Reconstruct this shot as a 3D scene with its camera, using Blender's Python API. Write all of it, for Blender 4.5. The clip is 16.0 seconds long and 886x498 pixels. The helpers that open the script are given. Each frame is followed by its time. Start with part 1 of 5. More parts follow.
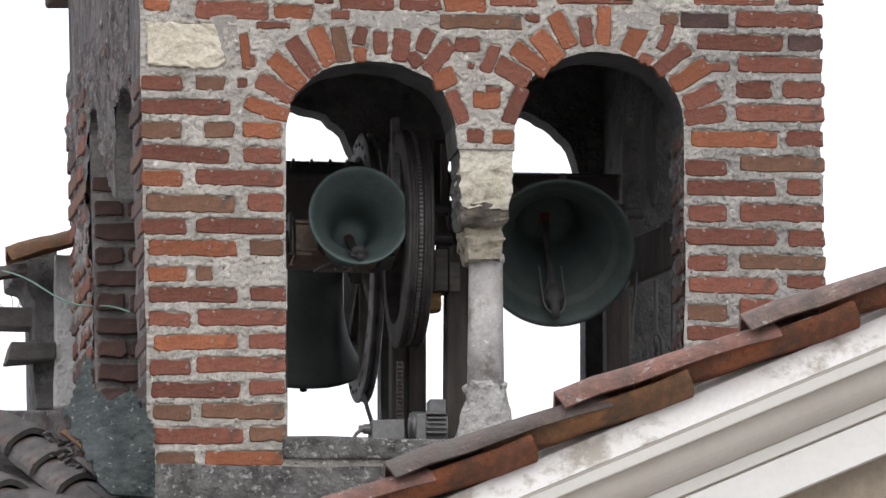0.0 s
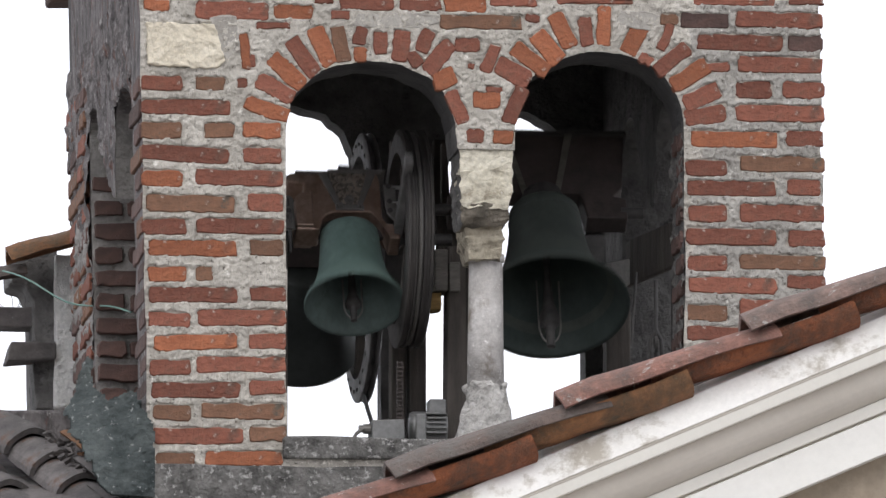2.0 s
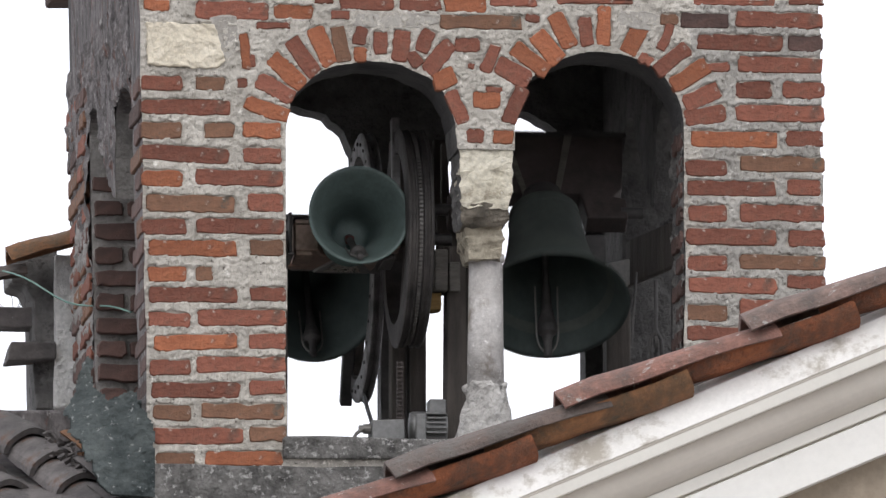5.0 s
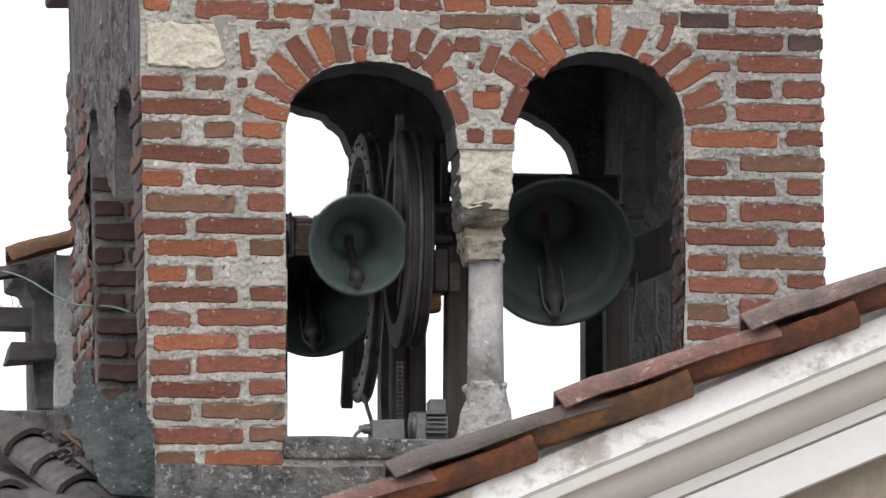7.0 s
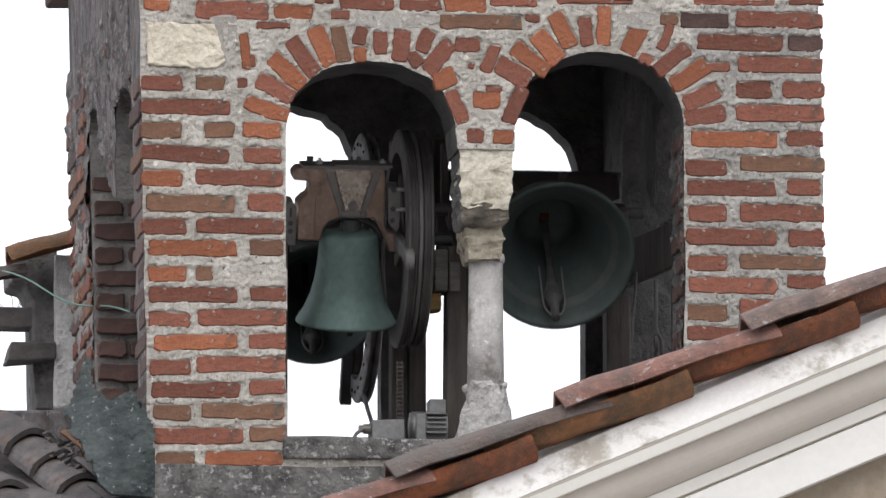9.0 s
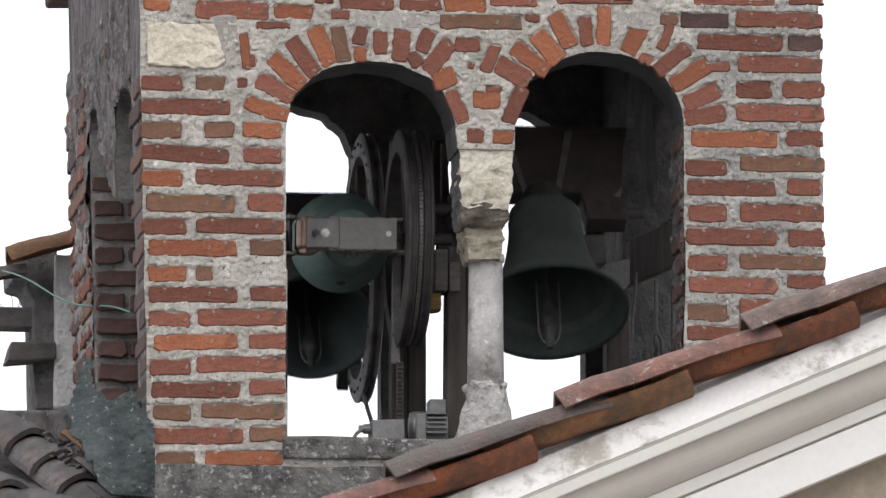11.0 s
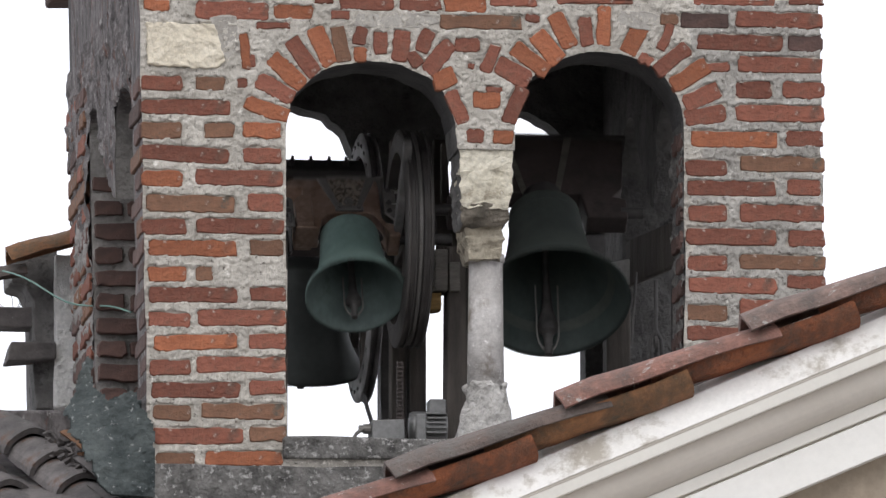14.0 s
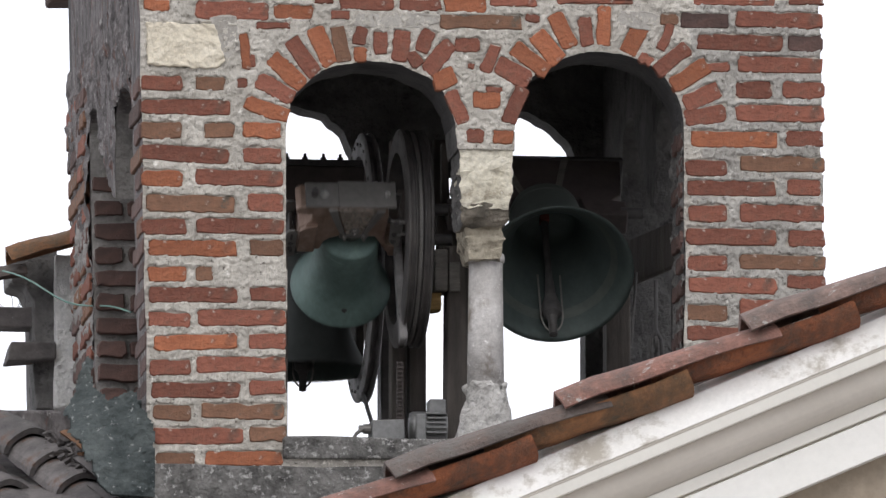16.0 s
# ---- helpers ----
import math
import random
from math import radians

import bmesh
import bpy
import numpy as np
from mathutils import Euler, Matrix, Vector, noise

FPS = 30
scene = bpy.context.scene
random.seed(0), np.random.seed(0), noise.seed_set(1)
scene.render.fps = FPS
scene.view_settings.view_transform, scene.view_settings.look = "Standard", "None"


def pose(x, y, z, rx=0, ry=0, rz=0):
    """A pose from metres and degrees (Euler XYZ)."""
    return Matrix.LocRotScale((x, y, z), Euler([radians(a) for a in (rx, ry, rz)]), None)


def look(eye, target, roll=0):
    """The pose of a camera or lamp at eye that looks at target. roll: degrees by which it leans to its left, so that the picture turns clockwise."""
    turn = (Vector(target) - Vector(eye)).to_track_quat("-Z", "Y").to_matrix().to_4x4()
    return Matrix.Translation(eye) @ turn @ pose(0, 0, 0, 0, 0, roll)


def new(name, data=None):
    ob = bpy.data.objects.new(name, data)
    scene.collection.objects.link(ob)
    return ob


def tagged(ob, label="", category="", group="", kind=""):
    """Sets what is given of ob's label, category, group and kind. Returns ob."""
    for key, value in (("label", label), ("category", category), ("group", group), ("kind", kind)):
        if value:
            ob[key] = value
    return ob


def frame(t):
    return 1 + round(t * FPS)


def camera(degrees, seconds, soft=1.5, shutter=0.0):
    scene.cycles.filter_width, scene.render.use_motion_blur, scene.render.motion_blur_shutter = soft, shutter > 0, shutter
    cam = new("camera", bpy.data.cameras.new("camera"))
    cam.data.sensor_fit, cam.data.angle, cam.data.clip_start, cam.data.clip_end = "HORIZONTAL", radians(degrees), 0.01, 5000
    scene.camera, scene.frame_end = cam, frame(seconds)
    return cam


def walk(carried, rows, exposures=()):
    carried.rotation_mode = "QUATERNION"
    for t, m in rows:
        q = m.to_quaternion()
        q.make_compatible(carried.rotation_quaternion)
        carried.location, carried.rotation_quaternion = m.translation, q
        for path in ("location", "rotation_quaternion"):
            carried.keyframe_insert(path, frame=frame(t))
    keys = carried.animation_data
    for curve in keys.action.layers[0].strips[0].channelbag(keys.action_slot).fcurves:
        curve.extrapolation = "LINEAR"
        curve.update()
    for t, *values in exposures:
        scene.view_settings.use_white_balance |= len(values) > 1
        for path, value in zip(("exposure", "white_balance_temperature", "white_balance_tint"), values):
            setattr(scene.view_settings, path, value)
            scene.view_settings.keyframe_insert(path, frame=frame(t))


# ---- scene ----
cam = camera(2.9162, 16.0, soft=1.4, shutter=0.5)
EYE, AIM = (-6.629, -53.99, -8.13), (0.0, 0.0, 0.0)
walk(cam, [(0.0, look(EYE, AIM)), (16.0, look(EYE, AIM))],
     exposures=[(0.0, 0.04), (3.5, 0.10), (7.0, 0.06), (9.0, 0.12), (11.5, 0.04), (12.5, 0.02), (16.0, 0.05)])

# ---- light: bright overcast sky, with a broad soft sun from the front ----
world = bpy.data.worlds.new("overcast_sky")
scene.world = world
world.use_nodes = True
wn, wl = world.node_tree.nodes, world.node_tree.links
wn.clear()
sky = wn.new("ShaderNodeTexSky")
sky.sky_type, sky.sun_disc = "NISHITA", False
sky.sun_elevation, sky.sun_rotation = radians(50), radians(192)
sky_grey = wn.new("ShaderNodeHueSaturation")
sky_grey.inputs["Saturation"].default_value = 0.15
clouds = wn.new("ShaderNodeMixRGB")
clouds.inputs["Fac"].default_value = 0.9
clouds.inputs["Color2"].default_value = (10.7, 10.85, 11.7, 1)
sky_back = wn.new("ShaderNodeBackground")
sky_back.inputs["Strength"].default_value = 0.12
sky_out = wn.new("ShaderNodeOutputWorld")
wl.new(sky.outputs[0], sky_grey.inputs["Color"])
wl.new(sky_grey.outputs[0], clouds.inputs["Color1"])
wl.new(clouds.outputs[0], sky_back.inputs["Color"])
wl.new(sky_back.outputs[0], sky_out.inputs[0])

sun_data = bpy.data.lights.new("sun", "SUN")
sun_data.energy, sun_data.angle, sun_data.color = 0.9, radians(35), (1.0, 0.97, 0.92)
sun = new("sun", sun_data)
sun.matrix_world = look((-3, -14, 17), (0, 0, 0))
scene.view_settings.exposure = 0.0


# ---- materials ----
def mat(name, dark, light, rough=0.85, scale=6.0, fine=60.0, bump=0.35, metal=0.0, spots=None, spot_at=0.62,
        spot_scale=9.0, island=0.0, grain=None, relief=0.006, smear=None, smear_at=0.62, soft=0.07, speck=0.55):
    """Two-scale mottled surface: a coarse stain field, fine grain, relief, optional patches of a second colour."""
    m = bpy.data.materials.new(name)
    m.use_nodes = True
    n, l = m.node_tree.nodes, m.node_tree.links
    bsdf = n["Principled BSDF"]
    tc = n.new("ShaderNodeTexCoord")
    src = tc.outputs["Object"]
    if grain:
        mp = n.new("ShaderNodeMapping")
        mp.inputs["Scale"].default_value = grain
        l.new(src, mp.inputs["Vector"])
        src = mp.outputs[0]

    def noise_tex(sc, detail=6.0, rgh=0.6):
        t = n.new("ShaderNodeTexNoise")
        t.inputs["Scale"].default_value, t.inputs["Detail"].default_value = sc, detail
        t.inputs["Roughness"].default_value = rgh
        l.new(src, t.inputs["Vector"])
        return t.outputs["Fac"]

    def ramp(fac, a, b, lo=0.3, hi=0.7):
        r = n.new("ShaderNodeValToRGB")
        r.color_ramp.elements[0].position, r.color_ramp.elements[1].position = lo, hi
        r.color_ramp.elements[0].color, r.color_ramp.elements[1].color = (*a, 1), (*b, 1)
        l.new(fac, r.inputs[0])
        return r.outputs[0]

    def mixed(fac, a, b, mode="MIX"):
        x = n.new("ShaderNodeMixRGB")
        x.blend_type = mode
        for sock, v in zip(x.inputs, (fac, a, b)):
            if isinstance(v, (int, float)):
                sock.default_value = v
            elif isinstance(v, tuple):
                sock.default_value = (*v, 1)
            else:
                l.new(v, sock)
        return x.outputs[0]

    coarse, small = noise_tex(scale), noise_tex(fine, 8.0, 0.7)
    colour = ramp(coarse, dark, light)
    colour = mixed(speck, colour, ramp(small, (0.45, 0.45, 0.45), (1.25, 1.25, 1.25), 0.25, 0.75), "MULTIPLY")
    if island:
        info = n.new("ShaderNodeObjectInfo")
        hsv = n.new("ShaderNodeHueSaturation")
        r1 = n.new("ShaderNodeMapRange")
        r1.inputs["To Min"].default_value, r1.inputs["To Max"].default_value = 1 - island, 1 + island
        l.new(info.outputs["Random"], r1.inputs[0])
        l.new(r1.outputs[0], hsv.inputs["Value"])
        l.new(colour, hsv.inputs["Color"])
        colour = hsv.outputs[0]
    if spots:
        colour = mixed(ramp(noise_tex(spot_scale, 7.0, 0.68), (0, 0, 0), (1, 1, 1), spot_at, spot_at + soft), colour, spots)
    if smear:
        colour = mixed(ramp(noise_tex(30, 8.0, 0.72), (0, 0, 0), (0.9, 0.9, 0.9), smear_at, smear_at + 0.06), colour, smear)
    l.new(colour, bsdf.inputs["Base Color"])
    bsdf.inputs["Metallic"].default_value = metal
    l.new(ramp(small, (rough * 0.85,) * 3, (min(1, rough * 1.12),) * 3), bsdf.inputs["Roughness"])
    if bump:
        b1 = n.new("ShaderNodeBump")
        b1.inputs["Strength"].default_value, b1.inputs["Distance"].default_value = bump, relief
        l.new(small, b1.inputs["Height"])
        b2 = n.new("ShaderNodeBump")
        b2.inputs["Strength"].default_value, b2.inputs["Distance"].default_value = bump, relief * 2.5
        l.new(noise_tex(scale * 3.5), b2.inputs["Height"])
        l.new(b1.outputs[0], b2.inputs["Normal"])
        l.new(b2.outputs[0], bsdf.inputs["Normal"])
    return m


MORTAR = mat("mortar", (0.43, 0.398, 0.35), (0.72, 0.676, 0.605), 0.97, 7, 190, 0.9, spots=(0.19, 0.170, 0.145), spot_at=0.59, spot_scale=55, relief=0.006, smear=(0.88, 0.845, 0.78), smear_at=0.595)
MORTAR_GREY = mat("weathered_grey_mortar", (0.33, 0.31, 0.282), (0.58, 0.55, 0.505), 0.97, 7, 190, 0.9, spots=(0.155, 0.142, 0.125), spot_at=0.57, spot_scale=50, relief=0.006, smear=(0.80, 0.77, 0.72), smear_at=0.60)
BRICK_RED = mat("brick_red", (0.190, 0.068, 0.046), (0.285, 0.106, 0.068), 0.92, 11, 80, 0.6, island=0.27, spots=(0.135, 0.076, 0.056), spot_at=0.54, spot_scale=14, relief=0.006, smear=(0.45, 0.385, 0.335), smear_at=0.63, soft=0.14)
BRICK_ORANGE = mat("brick_orange", (0.285, 0.095, 0.048), (0.41, 0.148, 0.072), 0.92, 11, 80, 0.6, island=0.18, spots=(0.20, 0.085, 0.052), spot_at=0.55, spot_scale=14, relief=0.006, smear=(0.45, 0.385, 0.335), smear_at=0.63, soft=0.14)
BRICK_BROWN = mat("brick_brown", (0.15, 0.08, 0.05), (0.25, 0.128, 0.078), 0.92, 11, 80, 0.5, island=0.2, spots=(0.105, 0.085, 0.065), spot_at=0.58, spot_scale=14, relief=0.005, smear=(0.45, 0.385, 0.335), smear_at=0.635)
BRICK_DARK = mat("brick_dark", (0.06, 0.042, 0.038), (0.16, 0.088, 0.072), 0.95, 8, 50, 0.6, island=0.3, spots=(0.19, 0.17, 0.16), spot_at=0.6)
SOOT_WALL = mat("weathered_render", (0.055, 0.048, 0.048), (0.29, 0.265, 0.26), 0.95, 9, 60, 0.8, spots=(0.17, 0.080, 0.058), spot_at=0.56, spot_scale=8, grain=(1.8, 1.8, 0.85), relief=0.010, smear=(0.45, 0.43, 0.415), smear_at=0.585, soft=0.12)
DARK_WALL = mat("dark_mottled_wall", (0.085, 0.082, 0.080), (0.25, 0.241, 0.233), 0.95, 7, 40, 0.9, spots=(0.06, 0.057, 0.056), spot_at=0.58, spot_scale=9, relief=0.014, smear=(0.30, 0.285, 0.27), smear_at=0.66)
MORTAR_DIRTY = mat("dirty_mortar", (0.18, 0.17, 0.162), (0.46, 0.435, 0.41), 0.97, 8, 90, 0.8, relief=0.010)
REVEAL_MORTAR = mat("dark_reveal_mortar", (0.10, 0.096, 0.093), (0.33, 0.315, 0.30), 0.97, 10, 70, 0.8, relief=0.010, spots=(0.06, 0.057, 0.055), spot_at=0.55, spot_scale=12, soft=0.12)
CEILING = mat("pale_ceiling_plaster", (0.34, 0.33, 0.32), (0.50, 0.485, 0.47), 0.95, 5, 40, 0.5)
# near-black that puts the shade under the arches into the colour
ARCH_SHADE = mat("arch_shade_black", (0.055, 0.053, 0.053), (0.125, 0.121, 0.119), 0.95, 7, 40, 0.8, relief=0.010)
CEMENT = mat("grey_cement", (0.070, 0.067, 0.063), (0.33, 0.318, 0.30), 0.95, 14, 110, 1.0, spots=(0.56, 0.545, 0.525), spot_at=0.55, spot_scale=48, relief=0.010, soft=0.10)
CEMENT_PALE = mat("smooth_grey_cement", (0.34, 0.315, 0.28), (0.50, 0.47, 0.43), 0.95, 9, 90, 0.6, spots=(0.27, 0.245, 0.215), spot_at=0.6, spot_scale=30)
GREEN_CEMENT = mat("green_stained_cement", (0.03, 0.04, 0.041), (0.12, 0.137, 0.133), 0.95, 9, 80, 0.8, spots=(0.30, 0.31, 0.305), spot_at=0.60, spot_scale=45, relief=0.008)
PLASTER = mat("rough_white_plaster", (0.74, 0.73, 0.71), (0.90, 0.89, 0.87), 0.95, 22, 65, 0.9, spots=(0.42, 0.41, 0.39), spot_at=0.60, spot_scale=38, relief=0.010, speck=0.5, soft=0.1)
STONE = mat("cream_quoin_stone", (0.70, 0.625, 0.49), (0.84, 0.765, 0.625), 0.85, 10, 60, 0.8, spots=(0.50, 0.43, 0.335), spot_at=0.66, spot_scale=14)
IMPOST_STONE = mat("hacked_impost_stone", (0.55, 0.50, 0.39), (0.80, 0.75, 0.625), 0.9, 9, 70, 0.7, spots=(0.27, 0.222, 0.16), spot_at=0.55, spot_scale=15, relief=0.007, smear=(0.85, 0.82, 0.745), smear_at=0.62, soft=0.14)
BASE_PLASTER = mat("cracked_base_plaster", (0.50, 0.475, 0.445), (0.80, 0.775, 0.74), 0.93, 12, 70, 1.0, spots=(0.20, 0.178, 0.145), spot_at=0.60, spot_scale=20, relief=0.010)
WHEEL_PALE = mat("pale_worn_wheel_rim", (0.12, 0.115, 0.115), (0.34, 0.325, 0.32), 0.6, 14, 60, 0.5, metal=0.1, spots=(0.06, 0.055, 0.055), spot_at=0.6, spot_scale=20, relief=0.004)
CAPITAL_STONE = mat("weathered_capital_stone", (0.38, 0.33, 0.25), (0.68, 0.61, 0.48), 0.9, 9, 50, 0.8, spots=(0.105, 0.092, 0.075), spot_at=0.52, spot_scale=13, relief=0.010, soft=0.12)
IMPOST_DARK = mat("dark_impost_stone", (0.10, 0.088, 0.07), (0.34, 0.295, 0.235), 0.92, 12, 60, 0.8, spots=(0.46, 0.41, 0.33), spot_at=0.62, spot_scale=18, relief=0.010)
SHAFT_STONE = mat("pale_shaft_stone", (0.36, 0.335, 0.315), (0.68, 0.655, 0.635), 0.85, 6, 70, 0.7, spots=(0.255, 0.222, 0.19), spot_at=0.53, spot_scale=7, smear=(0.80, 0.78, 0.755), smear_at=0.60, soft=0.14)
WHITE_PAINT = mat("white_stucco", (0.86, 0.84, 0.80), (0.92, 0.905, 0.875), 0.8, 5, 60, 0.2, spots=(0.46, 0.42, 0.36), spot_at=0.53, spot_scale=5.5, soft=0.10, speck=0.2)
FASCIA_PAINT = mat("off_white_stucco", (0.90, 0.88, 0.83), (0.94, 0.92, 0.88), 0.8, 2.5, 60, 0.1, speck=0.10)
CREAM_PAINT = mat("cream_stucco", (0.88, 0.845, 0.775), (0.91, 0.88, 0.81), 0.8, 3, 60, 0.1, speck=0.10)
BEIGE_PAINT = mat("beige_stucco", (0.63, 0.575, 0.505), (0.69, 0.635, 0.565), 0.8, 4, 60, 0.1, speck=0.12)
TAN_PAINT = mat("tan_stucco", (0.36, 0.29, 0.22), (0.42, 0.35, 0.27), 0.85, 3, 30, 0.15)
TILE_ORANGE = mat("terracotta_tile", (0.15, 0.055, 0.030), (0.40, 0.135, 0.058), 0.9, 5, 70, 0.7, island=0.15, spots=(0.075, 0.055, 0.042), spot_at=0.52, spot_scale=8, smear=(0.24, 0.15, 0.095), smear_at=0.64, soft=0.2, speck=0.8)
TILE_PINK = mat("lichened_tile", (0.17, 0.092, 0.074), (0.34, 0.17, 0.132), 0.92, 5, 60, 0.9, island=0.1, spots=(0.095, 0.078, 0.068), spot_at=0.48, spot_scale=9, smear=(0.40, 0.385, 0.36), smear_at=0.59, soft=0.24, speck=0.8)
TILE_LICHEN = mat("lichen_covered_tile", (0.17, 0.122, 0.105), (0.29, 0.195, 0.165), 0.92, 6, 50, 0.8, spots=(0.10, 0.085, 0.075), spot_at=0.48, spot_scale=9, smear=(0.40, 0.385, 0.36), smear_at=0.60, soft=0.22, speck=0.8)
TILE_GREY = mat("grey_weathered_tile", (0.085, 0.069, 0.061), (0.19, 0.142, 0.122), 0.92, 7, 60, 0.9, island=0.15, spots=(0.15, 0.14, 0.13), spot_at=0.48, spot_scale=10, smear=(0.33, 0.32, 0.30), smear_at=0.64, soft=0.22, speck=0.8)
TILE_BROWN = mat("brown_terracotta_tile", (0.12, 0.062, 0.032), (0.31, 0.145, 0.066), 0.9, 5, 50, 0.7, island=0.15, spots=(0.080, 0.066, 0.045), spot_at=0.50, spot_scale=8, smear=(0.22, 0.165, 0.10), smear_at=0.64, soft=0.22, speck=0.8)
TILE_DARK = mat("dark_old_tile", (0.060, 0.055, 0.055), (0.20, 0.180, 0.172), 0.85, 7, 55, 0.8, island=0.25, spots=(0.13, 0.076, 0.054), spot_at=0.58, spot_scale=9, smear=(0.33, 0.325, 0.31), smear_at=0.65, soft=0.12)
BRONZE = mat("green_patina_bronze", (0.14, 0.215, 0.195), (0.23, 0.335, 0.305), 0.55, 7, 40, 0.12, metal=0.15, spots=(0.085, 0.125, 0.112), spot_at=0.68, relief=0.002)
BRONZE_DARK = mat("dark_bronze", (0.072, 0.086, 0.078), (0.12, 0.136, 0.122), 0.6, 6, 40, 0.12, metal=0.2, spots=(0.036, 0.042, 0.04), spot_at=0.68, relief=0.002)
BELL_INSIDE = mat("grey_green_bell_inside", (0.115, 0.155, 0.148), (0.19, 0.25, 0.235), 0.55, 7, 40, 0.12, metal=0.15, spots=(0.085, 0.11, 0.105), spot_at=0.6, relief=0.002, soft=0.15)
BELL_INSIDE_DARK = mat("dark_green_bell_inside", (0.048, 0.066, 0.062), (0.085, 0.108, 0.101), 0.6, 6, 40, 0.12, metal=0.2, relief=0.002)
BRONZE_SHADED = mat("shaded_rear_bronze", (0.042, 0.048, 0.046), (0.078, 0.086, 0.08), 0.6, 6, 40, 0.12, metal=0.2, relief=0.002)
IRON = mat("black_iron", (0.06, 0.057, 0.057), (0.13, 0.122, 0.118), 0.6, 12, 70, 0.3, metal=0.3, spots=(0.10, 0.06, 0.042), spot_at=0.66, relief=0.002)
STEEL = mat("grey_painted_steel", (0.20, 0.19, 0.18), (0.30, 0.285, 0.27), 0.5, 8, 60, 0.15, metal=0.4, spots=(0.13, 0.10, 0.085), spot_at=0.68, relief=0.002)
BRIGHT_STEEL = mat("bright_steel", (0.55, 0.54, 0.52), (0.75, 0.74, 0.72), 0.35, 8, 60, 0.1, metal=0.9, relief=0.001)
HEADSTOCK_RED = mat("rubbed_brown_headstock", (0.255, 0.160, 0.120), (0.50, 0.365, 0.29), 0.36, 12, 60, 0.25, metal=0.4, spots=(0.16, 0.098, 0.073), spot_at=0.55, spot_scale=14, relief=0.002, soft=0.18)
TIMBER = mat("grey_old_timber", (0.055, 0.047, 0.042), (0.14, 0.12, 0.105), 0.85, 6, 50, 0.6, grain=(3, 3, 0.5), relief=0.004)
TIMBER_PALE = mat("pale_weathered_timber", (0.13, 0.12, 0.105), (0.25, 0.23, 0.205), 0.85, 8, 60, 0.6, grain=(1, 1, 4), relief=0.004)
RUSTY_PLATE = mat("rubbed_rusty_plate", (0.36, 0.29, 0.235), (0.72, 0.64, 0.56), 0.28, 18, 60, 0.4, metal=0.7, spots=(0.29, 0.19, 0.135), spot_at=0.56, spot_scale=16, relief=0.004, soft=0.15)
HEADSTOCK_DARK = mat("dark_rust_headstock", (0.055, 0.045, 0.043), (0.115, 0.090, 0.083), 0.7, 10, 60, 0.3, spots=(0.045, 0.038, 0.036), spot_at=0.58, relief=0.003, soft=0.15)
WHEEL_IRON = mat("brown_black_wheel_iron", (0.045, 0.042, 0.041), (0.125, 0.112, 0.105), 0.62, 14, 60, 0.5, metal=0.1, spots=(0.11, 0.10, 0.09), spot_at=0.66, relief=0.004)
PALE_PLATE = mat("pale_rubbed_plate", (0.50, 0.48, 0.455), (0.74, 0.72, 0.69), 0.7, 10, 60, 0.4, spots=(0.25, 0.22, 0.19), spot_at=0.62, spot_scale=16, relief=0.003)
ALU = mat("cast_aluminium_motor", (0.20, 0.20, 0.20), (0.34, 0.34, 0.335), 0.5, 9, 70, 0.2, metal=0.4, spots=(0.12, 0.11, 0.10), spot_at=0.66, relief=0.002)
YELLOW_WOOD = mat("split_yellow_wood", (0.22, 0.13, 0.04), (0.42, 0.27, 0.10), 0.8, 10, 60, 0.5, grain=(1, 1, 6), relief=0.004)
GREEN_WIRE = mat("green_plastic_wire", (0.10, 0.20, 0.17), (0.16, 0.28, 0.24), 0.5, 8, 60, 0.1)
RED_FELT = mat("red_clapper_pad", (0.12, 0.03, 0.025), (0.18, 0.045, 0.035), 0.8, 8, 60, 0.2)
GROUND = mat("pale_paving", (0.20, 0.19, 0.18), (0.30, 0.29, 0.275), 0.9, 0.4, 8, 0.3)


# ---- mesh helpers ----
def part(name, bm, material, parent=None, label="", smooth=False):
    """Links a bmesh as one mesh object under a thing or a part."""
    me = bpy.data.meshes.new(name)
    bmesh.ops.recalc_face_normals(bm, faces=bm.faces)
    if smooth:
        for f in bm.faces:
            f.smooth = True
    bm.to_mesh(me)
    bm.free()
    me.materials.append(material)
    ob = new(name, me)
    ob.parent = parent
    if label:
        tagged(ob, label)
    return ob


def thing(name, label, category, at=None, group="", kind=""):
    ob = new(name)
    ob.empty_display_size = 0.1
    if at is not None:
        ob.matrix_basis = at
    return tagged(ob, label, category, group, kind)


def box(x0, x1, y0, y1, z0, z1, bevel=0.004, bm=None, wear=0.0):
    """An upright box with softened edges; wear shakes its corners."""
    bm2 = bmesh.new()
    bmesh.ops.create_cube(bm2, size=1.0)
    for v in bm2.verts:
        v.co = Vector((x0 + (v.co.x + 0.5) * (x1 - x0), y0 + (v.co.y + 0.5) * (y1 - y0), z0 + (v.co.z + 0.5) * (z1 - z0)))
        if wear:
            v.co += Vector([random.uniform(-wear, wear) for _ in range(3)])
    if bevel:
        bmesh.ops.bevel(bm2, geom=list(bm2.edges), offset=bevel, segments=2, affect="EDGES", profile=0.5)
    return merged(bm, bm2)


def merged(bm, bm2):
    if bm is None:
        return bm2
    me = bpy.data.meshes.new("tmp")
    bm2.to_mesh(me)
    bm2.free()
    bm.from_mesh(me)
    bpy.data.meshes.remove(me)
    return bm


